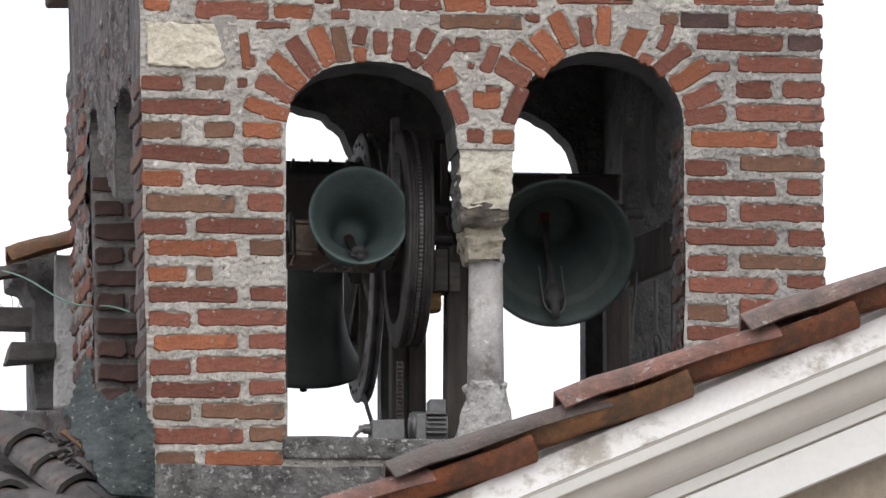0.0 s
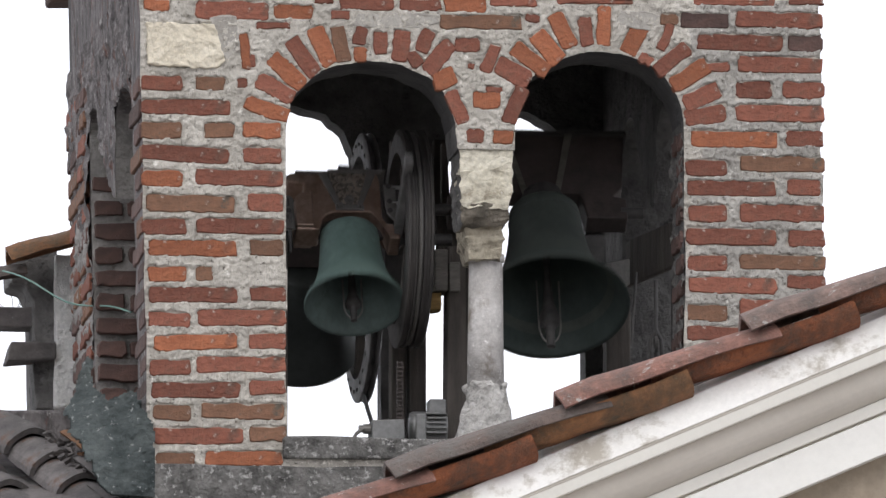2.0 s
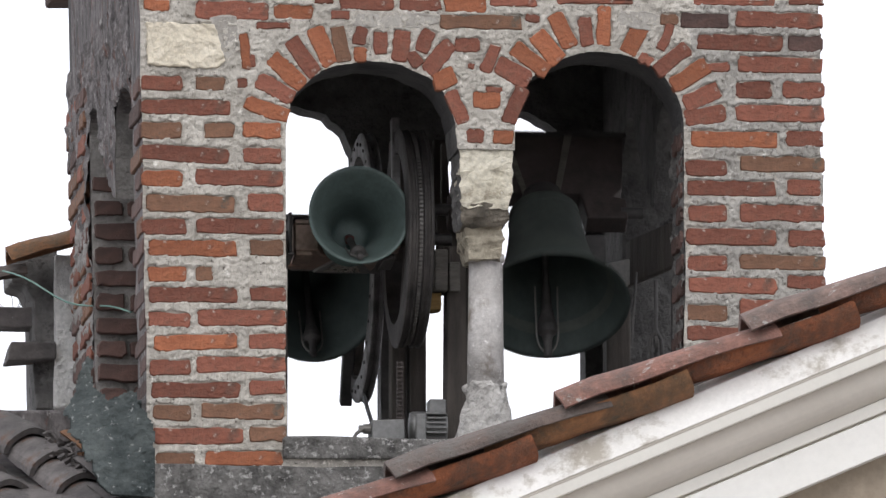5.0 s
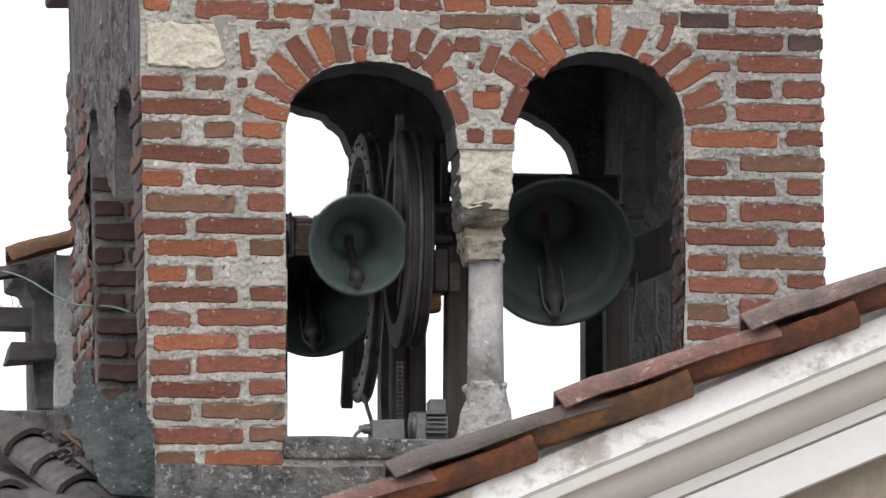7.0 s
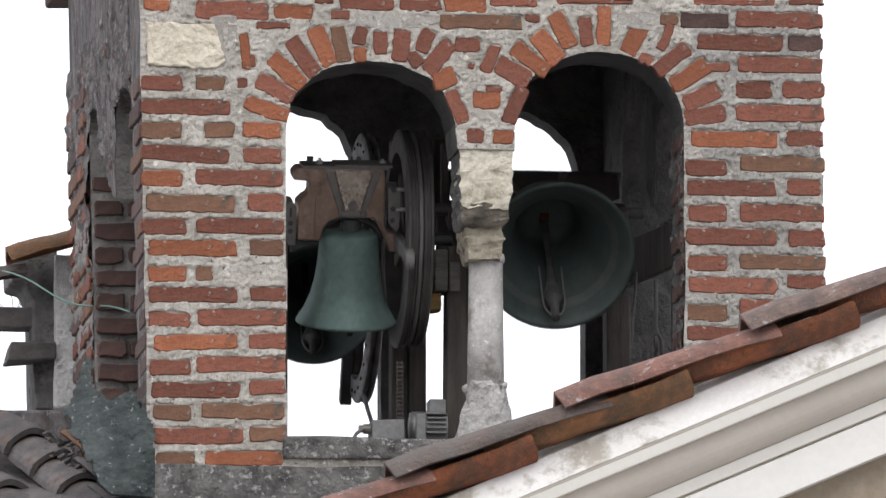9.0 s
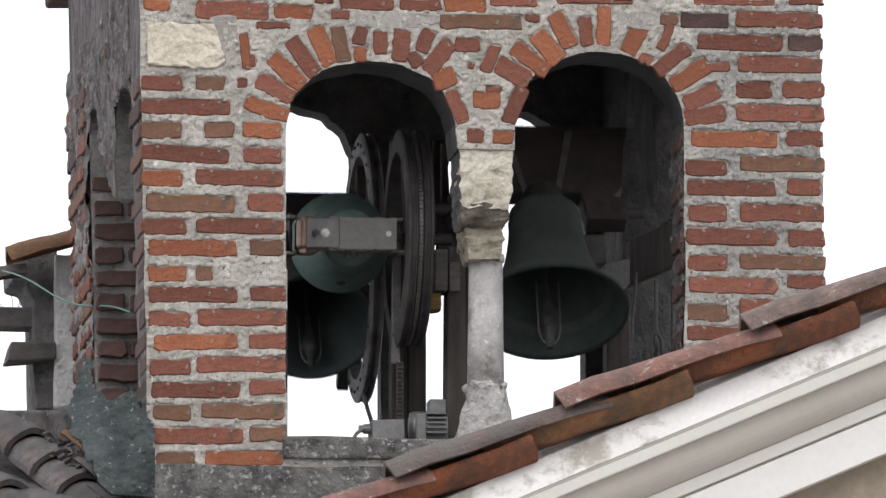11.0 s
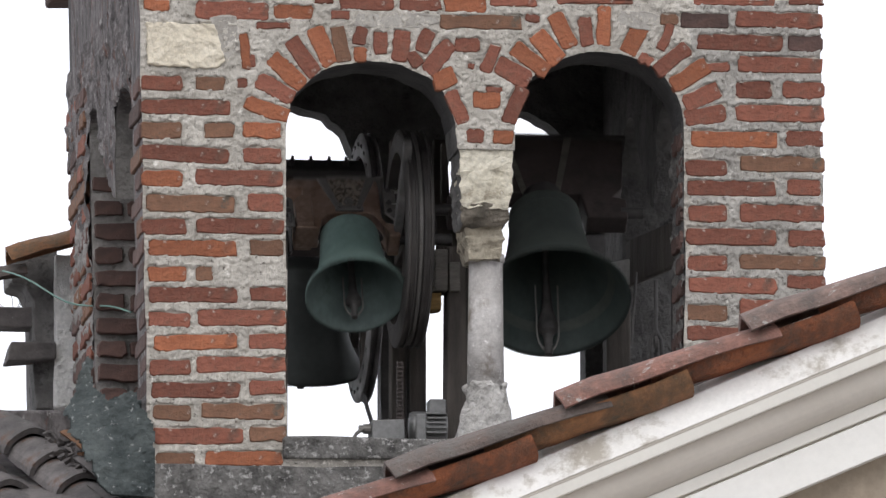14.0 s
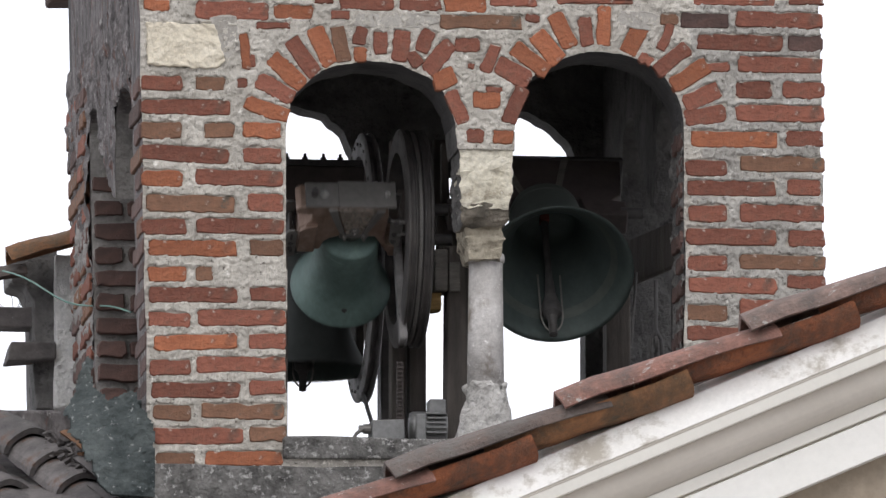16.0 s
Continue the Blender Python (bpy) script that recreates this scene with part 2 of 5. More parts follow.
def prism(points, y0, y1, bevel=0.0, bm=None, axis="y"):
    """A polygon given in x, z (axis y) or y, z (axis x), drawn out between two depths."""
    bm2 = bmesh.new()
    put = (lambda p, d: (p[0], d, p[1])) if axis == "y" else (lambda p, d: (d, p[0], p[1]))
    a = [bm2.verts.new(put(p, y0)) for p in points]
    b = [bm2.verts.new(put(p, y1)) for p in points]
    bm2.faces.new(a)
    bm2.faces.new(b[::-1])
    for i in range(len(a)):
        j = (i + 1) % len(a)
        bm2.faces.new((a[i], b[i], b[j], a[j]))
    bmesh.ops.recalc_face_normals(bm2, faces=bm2.faces)
    if bevel:
        bmesh.ops.bevel(bm2, geom=list(bm2.edges), offset=bevel, segments=2, affect="EDGES", profile=0.5)
    return merged(bm, bm2)


def lathe(profile, n=48, at=(0, 0, 0), axis="z", bm=None, wobble=0.0):
    """A turned form; profile of (radius, height)."""
    bm2 = bmesh.new()
    rings = []
    for r, h in profile:
        ring = []
        for i in range(n):
            a = 2 * math.pi * i / n
            rr = r * (1 + wobble * noise.noise((math.cos(a) * 1.7, math.sin(a) * 1.7, h * 9)))
            c = (rr * math.cos(a), rr * math.sin(a), h)
            c = c if axis == "z" else (c[2], c[0], c[1]) if axis == "x" else (c[0], c[2], c[1])
            ring.append(bm2.verts.new(Vector(at) + Vector(c)))
        rings.append(ring)
    for p, q in zip(rings, rings[1:]):
        for i in range(n):
            j = (i + 1) % n
            bm2.faces.new((p[i], p[j], q[j], q[i]))
    for ring in (rings[0], rings[-1]):
        if profile[rings.index(ring)][0] > 1e-4:
            bm2.faces.new(ring)
    bmesh.ops.remove_doubles(bm2, verts=bm2.verts, dist=1e-5)
    return merged(bm, bm2)


def tube(points, radius, n=10, bm=None, closed=False):
    """A round bar along points; radius is one number or one for each point."""
    bm2 = bmesh.new()
    pts = [Vector(p) for p in points]
    rads = [radius] * len(pts) if isinstance(radius, (int, float)) else radius
    rings = []
    for i, p in enumerate(pts):
        d = (pts[min(i + 1, len(pts) - 1)] - pts[max(i - 1, 0)]).normalized()
        side = d.cross(Vector((0.13, 0.97, 0.21))).normalized()
        up = side.cross(d)
        rings.append([bm2.verts.new(p + rads[i] * (math.cos(2 * math.pi * k / n) * side + math.sin(2 * math.pi * k / n) * up)) for k in range(n)])
    for p, q in zip(rings, rings[1:]):
        for i in range(n):
            bm2.faces.new((p[i], p[(i + 1) % n], q[(i + 1) % n], q[i]))
    bm2.faces.new(rings[0])
    bm2.faces.new(rings[-1][::-1])
    return merged(bm, bm2)


def bolt(x, y, z, r=0.012, h=0.02, axis="z", sign=1):
    prof = [(r * 1.5, 0), (r * 1.5, 0.003 * sign), (r, 0.003 * sign), (r, h * 0.6 * sign), (r * 0.5, h * 0.6 * sign), (r * 0.5, h * sign)]
    return lathe(prof, 6, (x, y, z), axis)


def rough(bm, amount, scale=9.0, cuts=0):
    """Uneven surface: cut finer, then pushed about by noise."""
    if cuts:
        bmesh.ops.subdivide_edges(bm, edges=list(bm.edges), cuts=cuts, use_grid_fill=True)
    for v in bm.verts:
        v.co += amount * Vector(noise.noise_vector(v.co * scale))
    return bm


# ---- the place: ground and tower ----
def plate_with_holes(outline, holes, y0, y1):
    """A wall between two depths, its outline and openings given in x, z."""
    bm = bmesh.new()
    for loop in [outline] + holes:
        vs = [bm.verts.new((p[0], y0, p[1])) for p in loop]
        for i in range(len(vs)):
            bm.edges.new((vs[i], vs[(i + 1) % len(vs)]))
    bmesh.ops.triangle_fill(bm, edges=list(bm.edges), use_beauty=True)
    ext = bmesh.ops.extrude_face_region(bm, geom=list(bm.faces))
    bmesh.ops.translate(bm, vec=(0, y1 - y0, 0), verts=[g for g in ext["geom"] if isinstance(g, bmesh.types.BMVert)])
    return bm


def arch_loop(cx, spring, rx, rz, foot, lean=0.0, n=26, shake=0.004):
    """An opening with a round head: half-width rx, rise rz, jambs down to foot."""
    pts = [(cx + lean - rx, foot), (cx + lean + rx, foot)]
    for k in range(1, 8):
        z = foot + (spring - foot) * k / 8
        pts.append((cx + rx + lean * (1 - k / 8) + random.uniform(-shake, shake), z))
    for i in range(n + 1):
        a = math.pi * i / n
        pts.append((cx + rx * math.cos(a) + random.uniform(-shake, shake), spring + rz * max(0.0, math.sin(a)) ** 0.85 + random.uniform(-shake, shake)))
    for k in range(7, 0, -1):
        z = foot + (spring - foot) * k / 8
        pts.append((cx - rx + lean * (1 - k / 8) + random.uniform(-shake, shake), z))
    return pts


def edge(xa, za, xb, zb, n=14, shake=0.006):
    """A worn edge between two points, the last left out."""
    return [(xa + (xb - xa) * i / n + (random.uniform(-shake, shake) if i else 0), za + (zb - za) * i / n) for i in range(n)]


bm = bmesh.new()
bmesh.ops.create_grid(bm, x_segments=2, y_segments=2, size=1500)
ground = part("ground", bm, GROUND)
ground.location.z = -9.75
tagged(ground, "pale grey paved ground far below the tower", "ground", kind="structure")

# unseen wall added behind the eye, so that metal reflects something dark low down
reflection_wall = part("wall_street", box(-70, 60, -92, -84, -9.75, 4.5, 0.0), TAN_PAINT)
tagged(reflection_wall, "unseen plain tan wall added opposite the church to darken low reflections", "wall", kind="structure")
TOP = 1.27
LOW = -1.186
FL, FR = -0.962, 1.212
BACK = 2.30
THICK = 0.26
GROUND_Z = -9.75
tower_base = part("wall_base", box(-0.934, 1.22, 0.0, BACK, GROUND_Z, LOW, 0), CEMENT)
tagged(tower_base, "grey rendered shaft of the bell tower", "wall", kind="structure")
# front wall
outline = edge(-0.923, LOW, -0.98, TOP, 30, 0.004) + edge(-0.98, TOP, 1.201, TOP, 2, 0) + edge(1.201, TOP, 1.223, LOW, 30, 0.006)
left_open = arch_loop(-0.23, 0.367, 0.271, 0.229, -0.669, lean=0.004)
right_open = arch_loop(0.501, 0.385, 0.271, 0.257, -0.669, lean=-0.004)
# one hole: the two openings run together under the impost, where the column alone parts them
SPRING = 0.32
lo = [p for p in left_open[2:] if not (p[0] > -0.151 and p[1] < SPRING)]
ro = [p for p in right_open[2:] if not (p[0] < 0.389 and p[1] < SPRING)]
hole = [left_open[0], right_open[1]] + ro + [(0.229, SPRING), (0.047, SPRING)] + lo
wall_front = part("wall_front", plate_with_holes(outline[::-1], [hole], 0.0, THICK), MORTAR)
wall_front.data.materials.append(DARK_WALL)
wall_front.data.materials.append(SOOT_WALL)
wall_front.data.materials.append(ARCH_SHADE)
# faces inside the openings carry their shade as colour, the soffits blackest
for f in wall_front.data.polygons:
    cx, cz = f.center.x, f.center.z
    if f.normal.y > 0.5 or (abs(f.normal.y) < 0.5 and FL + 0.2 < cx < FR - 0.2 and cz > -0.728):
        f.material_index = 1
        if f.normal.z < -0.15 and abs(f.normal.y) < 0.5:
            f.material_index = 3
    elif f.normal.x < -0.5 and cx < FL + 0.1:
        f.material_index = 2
tagged(wall_front, "old red brick belfry wall with wide rough mortar joints and two arches", "wall", kind="structure")
# back wall
B = BACK
back_outline = [(-0.904, LOW), (1.252, LOW), (1.252, TOP), (-0.964, TOP)]
def back_arch(xl, xr, spring, top, foot):
    c, r = (xl + xr) / 2, (xr - xl) / 2
    return arch_loop(c, spring, r, top - spring, foot, shake=0.006)
bl = back_arch(-0.478, -0.029, 0.57, 0.793, -0.516)
br = back_arch(0.249, 0.716, 0.555, 0.787, -0.516)
# below the spring the rear openings widen towards a slim pier
post_l, post_r, notch = 0.065, 0.193, 0.433
def widened(loop, keep_right, x_new):
    """The loop with one jamb moved to x_new below the notch."""
    xm = sum(p[0] for p in loop) / len(loop)
    out = []
    for p in loop:
        side = p[0] > xm if keep_right else p[0] < xm
        if side and p[1] < notch:
            out.append((x_new, p[1]))
        else:
            out.append(p)
    return out
bl, br = widened(bl, True, post_l), widened(widened(br, False, post_r), True, 0.737)
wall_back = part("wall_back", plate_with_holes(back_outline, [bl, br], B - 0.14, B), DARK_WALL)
wall_back.data.materials.append(ARCH_SHADE)
# shade on the rear reveals is coloured in, near black
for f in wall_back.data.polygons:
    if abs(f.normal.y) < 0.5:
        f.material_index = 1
tagged(wall_back, "dark rear belfry wall with two round arches open to the sky", "wall", kind="structure")
# ceiling out of view, kept pale so that it bounces light into the belfry
bm = bmesh.new()
box(-0.98 - 0.01, 1.201, 0.0, B, TOP, TOP + 0.2, 0, bm)
ceiling = part("ceiling", bm, CEILING)
tagged(ceiling, "unseen ceiling slab of the belfry, pale to brighten the inside", "ceiling", kind="structure")
floor = part("floor", box(FL + 0.3, FR - 0.3, THICK, B - 0.14, -0.737, -0.629, 0), CEMENT)
tagged(floor, "grey cement belfry floor", "floor", kind="structure")


def side_x(y, z=0.0):
    """Outer face of the belfry's side at a depth: it runs in slightly towards the rear."""
    return -0.948 + (-0.941 - -0.948) * y / BACK + 0.030 * (0.255 - z)


def side_plate(outline, holes, x_thick):
    bm = plate_with_holes(outline, holes, 0.0, x_thick)
    for v in bm.verts:
        u, t, z = v.co
        v.co = (side_x(u, z) + t, u, z)
    return bm


def lancets():
    """Paired round-headed side openings, with the stump of their impost hanging between."""
    near = [(0.60 + 0.26 * math.cos(math.pi * i / 10), 0.474 + 0.115 * math.sin(math.pi * i / 10)) for i in range(11)]
    far = [(1.52 + 0.15 * math.cos(math.pi * i / 10), 0.6 + 0.07 * math.sin(math.pi * i / 10)) for i in range(11)]
    low = -0.436
    return [(0.345, low), (1.70, low)] + far[:10] + [(1.36, 0.577), (1.16, 0.424), (1.0, 0.305), (0.92, 0.283), (0.89, 0.375)] + near


wall_left = part("wall_left", side_plate([(0.264, LOW), (BACK - 0.142, LOW), (BACK - 0.142, TOP), (0.264, TOP)], [lancets()], 0.28), SOOT_WALL)
wall_left.data.materials.append(MORTAR_DIRTY)
for f in wall_left.data.polygons:
    if f.normal.y < -0.5:
        f.material_index = 1
tagged(wall_left, "weathered belfry side wall, grey streaked render over brick, with paired openings", "wall", kind="structure")


def right_plate():
    bm = plate_with_holes([(0.264, LOW), (BACK - 0.142, LOW), (BACK - 0.142, TOP), (0.264, TOP)], [lancets()], 0.0, 0.30)
    inner = 0.796
    for v in bm.verts:
        u, t, z = v.co
        v.co = (inner + t * (FR - 0.02 - inner) / 0.30, u, z)
    return bm


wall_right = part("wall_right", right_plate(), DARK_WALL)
tagged(wall_right, "dark side wall of the belfry with paired openings", "wall", kind="structure")


# ---- motion of the bells ----
def swing(amplitude, period, peak, lean=0.0, sag=0.0, fade=0.0):
    """Free swing of a heavy bell: angle at any time, at its peak at the time given; lean and sag set it off its plumb line."""
    th, om, w = radians(amplitude), 0.0, []
    dt = 0.001
    while True:
        w.append(th)
        om -= math.sin(th) * dt
        th += om * dt
        if th <= 0:
            break
    quarter = len(w)

    def share(t):
        ph = ((t - peak) / period) % 1.0 * 4
        k = ph % 1.0
        q = int(ph)
        i = k if q in (0, 2) else 1 - k
        return w[min(quarter - 1, int(i * quarter))] / w[0] * (1 if q in (0, 3) else -1)

    def angle(t):
        c = share(t)
        calm = min(1.0, max(0.0, (t - 13.6) / 2.3)) * fade
        return amplitude * c * (1 - calm) + lean + sag * (1 - c * c)
    return angle


# ---- bells ----
def bell_shell(radius, height, drop, bands, waist=1.0):
    """A cast bell open below: outer and inner wall, its mouth drop metres under the axis."""
    k, h = radius, height
    keys = [(0.985, 0.0), (1.0, 0.012), (0.995, 0.030), (0.95, 0.075), (0.885, 0.13), (0.80, 0.215), (0.725, 0.33), (0.665, 0.46),
            (0.63, 0.60), (0.605, 0.74), (0.59, 0.86), (0.585, 0.915), (0.572, 0.945), (0.54, 0.965), (0.40, 0.98), (0.22, 0.992), (0.0, 1.0)]
    # a slender bell draws in towards its shoulder
    keys = [(r * (1 - (1 - waist) * min(1.0, z / 0.75) ** 0.6), z) for r, z in keys]
    hs = np.array([p[1] for p in keys])
    rs = np.array([p[0] for p in keys])
    soft_r = np.interp(np.linspace(0.05, 0.93, 45), hs, rs)
    for _ in range(6):
        soft_r[1:-1] = (soft_r[:-2] + 2 * soft_r[1:-1] + soft_r[2:]) / 4
    outer = keys[:3] + list(zip(soft_r.tolist(), np.linspace(0.05, 0.93, 45).tolist())) + [p for p in keys if p[1] > 0.94]
    inner = [(0.0, 0.925), (0.26, 0.915), (0.36, 0.87), (0.39, 0.80), (0.42, 0.68), (0.46, 0.55), (0.52, 0.42), (0.62, 0.29),
             (0.77, 0.18), (0.86, 0.08), (0.93, 0.02)]
    fine = []
    for (r0, h0), (r1, h1) in zip(outer, outer[1:]):
        fine.append((r0, h0))
        for b in bands:
            if min(h0, h1) < b < max(h0, h1):
                f = (b - h0) / (h1 - h0)
                r = r0 + (r1 - r0) * f
                fine += [(r, b - 0.005), (r + 0.006, b - 0.002), (r + 0.006, b + 0.002), (r, b + 0.005)]
    fine.append(outer[-1])
    prof = [(r * k, z * h - drop) for r, z in inner[::-1]][::-1] + [(r * k, z * h - drop) for r, z in fine]
    bm = bmesh.new()
    return lathe(prof, 64, (0, 0, 0), "z", bm)


def clapper_mesh(length, ball):
    prof = [(0.0, 0.0), (0.016, -0.004), (0.012, -0.03), (0.010, -length * 0.55), (ball * 0.55, -length * 0.8), (ball, -length * 0.92),
            (ball * 0.95, -length * 0.97), (ball * 0.55, -length), (ball * 0.42, -length * 1.04), (ball * 0.4, -length * 1.16), (0.0, -length * 1.17)]
    return lathe(prof, 20)


def wheel(parent, x, radius, width, material, spokes=4, turn=20, chain=False):
    """A bell wheel on the axis: ridged rim with a centre groove, spokes, and a chain lying in the groove."""
    w = width / 2
    prof = [(radius - 0.07, -w), (radius - 0.012, -w), (radius, -w + 0.003), (radius + 0.006, -w + 0.006), (radius + 0.006, -w + 0.012), (radius - 0.004, -w + 0.015), (radius - 0.004, -w * 0.42),
            (radius + 0.004, -w * 0.38), (radius + 0.004, -w * 0.26), (radius - 0.014, -w * 0.22), (radius - 0.014, w * 0.22), (radius + 0.004, w * 0.26), (radius + 0.004, w * 0.38),
            (radius - 0.004, w * 0.42), (radius - 0.004, w - 0.015), (radius + 0.006, w - 0.012), (radius + 0.006, w - 0.006), (radius, w - 0.003), (radius - 0.012, w), (radius - 0.07, w), (radius - 0.07, -w)]
    rim = part("wheel", lathe_open(prof, 84, (x, 0, 0)), material, parent, "dark iron-shod bell wheel with a grooved rim")
    for i in range(spokes):
        a = radians(turn + 180 * i / spokes)
        bm = box(-0.014, 0.014, -radius + 0.03, radius - 0.03, -0.022, 0.022, 0.004)
        bmesh.ops.transform(bm, matrix=Matrix.Translation((x, 0, 0)) @ Matrix.Rotation(a, 4, "X"), verts=bm.verts)
        part("spoke", bm, TIMBER, rim)
    # bolt heads along the rim's flank
    for i in range(0 if chain else 30):
        a = 2 * math.pi * i / 30
        c = (x - w, (radius - 0.03) * math.cos(a), (radius - 0.03) * math.sin(a))
        part("rivet", lathe([(0.0065, 0.002), (0.0065, -0.003), (0.003, -0.005), (0.0, -0.005)], 6, c, "x"), IRON, rim)
    if chain:
        links = bmesh.new()
        for i in range(150):
            a = 2 * math.pi * i / 150
            link = bmesh.new()
            bmesh.ops.create_cube(link, size=1.0)
            bmesh.ops.transform(link, matrix=Matrix.Translation((x, 0, 0)) @ Matrix.Rotation(a, 4, "X") @ Matrix.Translation((0, 0, radius - 0.009)) @ Matrix.Diagonal((0.011, 0.009, 0.010, 1)), verts=link.verts)
            merged(links, link)
        tagged(part("chain", links, STEEL, rim, "steel roller chain lying in the groove"), kind="stuff")
    return rim


def lathe_open(prof, n, at):
    bm = bmesh.new()
    rings = []
    for r, h in prof[:-1]:
        rings.append([bm.verts.new((at[0] + h, at[1] + r * math.cos(2 * math.pi * i / n), at[2] + r * math.sin(2 * math.pi * i / n))) for i in range(n)])
    for p, q in zip(rings, rings[1:] + rings[:1]):
        for i in range(n):
            bm.faces.new((p[i], p[(i + 1) % n], q[(i + 1) % n], q[i]))
    return bm


def make_bell(label, at, R, H, L, bronze, half_l, half_r, shoulder, cap, hs_depth, head_mat, bands, gap=0.012, waist=1.0, pts=None, back=None):
    """A swinging bell hung on its axis: shell, headstock, cap, gudgeons, straps and clapper."""
    bell = thing("bell", label, "bell", at, "belfry bells")
    part("bell_shell", bell_shell(R, H, L, bands, waist), bronze, bell, smooth=True)
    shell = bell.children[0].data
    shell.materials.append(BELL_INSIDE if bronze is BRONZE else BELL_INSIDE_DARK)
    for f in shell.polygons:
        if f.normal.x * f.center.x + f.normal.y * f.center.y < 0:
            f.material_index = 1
    crown = H - L
    bw = shoulder
    pts = pts or [(-half_l, -0.035), (-half_l, 0.05), (-half_l * 0.8, 0.07), (-bw, crown + 0.10), (-bw * 0.93, cap - 0.02), (bw * 1.0, cap - 0.02), (bw * 0.93, crown + 0.09),
           (half_r * 0.85, 0.06), (half_r, 0.05), (half_r, -0.035), (R * 0.70 * waist, -0.035), (R * 0.62 * waist, crown + gap), (-R * 0.62 * waist, crown + gap), (-R * 0.70 * waist, -0.035)]
    part("headstock", prism(pts, -hs_depth, back or hs_depth, 0.006), head_mat, bell, "dark rust-red headstock")
    return bell, crown


def gudgeons(bell, half_l, half_r, reach_l, reach_r):
    for a, b in ((-half_l - reach_l, -half_l + 0.02), (half_r - 0.02, half_r + reach_r)):
        bm = lathe([(0.019, a), (0.019, b)], 16, (0, 0, 0), "x")
        part("gudgeon", bm, IRON, bell, "black steel axle pin", smooth=False)


# small green bell
AT1 = (-0.214, 0.72, 0.139)
YOKE = [(-0.176, -0.004), (-0.176, 0.117), (-0.160, 0.132), (-0.141, 0.152), (-0.141, 0.188), (-0.192, 0.192), (-0.195, 0.214), (-0.180, 0.231), (0.099, 0.231), (0.105, 0.20), (0.105, 0.03),
        (0.160, 0.02), (0.160, -0.035), (0.124, -0.035), (0.112, 0.02), (0.096, 0.052), (0.069, 0.072), (-0.038, 0.072), (-0.070, 0.060), (-0.088, 0.040), (-0.099, -0.004)]
bell_small, crown = make_bell("small green-patinated bronze bell swinging under a rubbed brown headstock", pose(*AT1), 0.162, 0.305, 0.277, BRONZE, 0.205, 0.16, 0.128, 0.243, 0.045, HEADSTOCK_RED, (0.861,), pts=YOKE)
cap1 = part("cap_plate", prism([(-0.165, 0.230), (-0.165, 0.240), (0.112, 0.240), (0.112, 0.230)], -0.046, 0.046, 0.002), STEEL, bell_small, "grey flat steel cap plate")
part("cap_pad", box(-0.06, 0.125, -0.050, 0.050, 0.237, 0.245, 0.002), STEEL, cap1)
part("bolt", lathe([(0.011, 0.238), (0.011, 0.262), (0.0, 0.263)], 10, (-0.136, 0, 0)), IRON, cap1)
for bx in (-0.105, 0.098):
    part("bolt", bolt(bx, 0, 0.240, 0.010, 0.018), BRIGHT_STEEL, cap1)
for bx, bz, br_ in ((-0.028, 0.087, 0.008), (0.002, 0.114, 0.012), (0.034, 0.087, 0.008)):
    part("bolt", bolt(bx, -0.052, bz, br_, 0.02, "y", -1), STEEL, bell_small, "steel nut")
for s in (-1, 1):
    part("crown_plate", prism([(-0.061, 0.226), (0.061, 0.226), (0.022, 0.082), (-0.018, 0.082)], s * 0.048 - 0.004, s * 0.048 + 0.004, 0.002), RUSTY_PLATE, bell_small, "worn bright-rubbed steel plate")
    part("crown_foot", box(-0.044, 0.048, s * 0.050 - 0.005, s * 0.050 + 0.005, 0.074, 0.096, 0.004), STEEL, bell_small)
    for e in (-1, 1):
        part("strap", prism([(e * 0.064, 0.226), (e * 0.092, 0.226), (e * 0.044, 0.098), (e * 0.027, 0.098)], s * 0.050 - 0.005, s * 0.050 + 0.005, 0.002), STEEL, bell_small, "dark tapering hanger strap")
    part("cheek", prism([(-0.174, 0.002), (-0.174, 0.116), (-0.156, 0.136), (-0.118, 0.148), (-0.118, 0.002)], s * 0.052 - 0.008, s * 0.052 + 0.008, 0.004), HEADSTOCK_RED, bell_small)
    part("bracket", prism([(-0.216, -0.016), (-0.216, 0.108), (-0.206, 0.121), (-0.190, 0.121), (-0.180, 0.108), (-0.180, -0.016)], s * 0.058 - 0.005, s * 0.058 + 0.005, 0.002), STEEL, bell_small, "slotted steel axle bracket")
    part("bracket", prism([(0.112, 0.175), (0.153, 0.175), (0.153, 0.045), (0.143, 0.030), (0.118, 0.062)], s * 0.052 - 0.005, s * 0.052 + 0.005, 0.002), STEEL, bell_small, "grey steel bracket with pins")
part("slot", box(-0.202, -0.194, -0.066, -0.062, 0.075, 0.106, 0.002), IRON, bell_small)
for bz in (0.055, 0.03):
    part("bolt", bolt(-0.198, -0.063, bz, 0.006, 0.008, "y", -1), IRON, bell_small)
for bz in (0.168, 0.107, 0.069):
    part("bolt", bolt(0.130, -0.057, bz, 0.006, 0.012, "y", -1), IRON, bell_small)
for bz in (0.170, 0.104):
    part("pin", lathe([(0.006, 0.140), (0.006, 0.172), (0.0, 0.174)], 10, (0, -0.052, bz), "x"), BRIGHT_STEEL, bell_small, "protruding steel pin")
loop = [(0.098 * math.cos(math.pi * i / 16), 0.0, crown - 0.03 + 0.07 * math.sin(math.pi * i / 16)) for i in range(17)]
part("crown_loop", tube(loop, 0.012, 12), IRON, bell_small, "black iron loop round the crown")
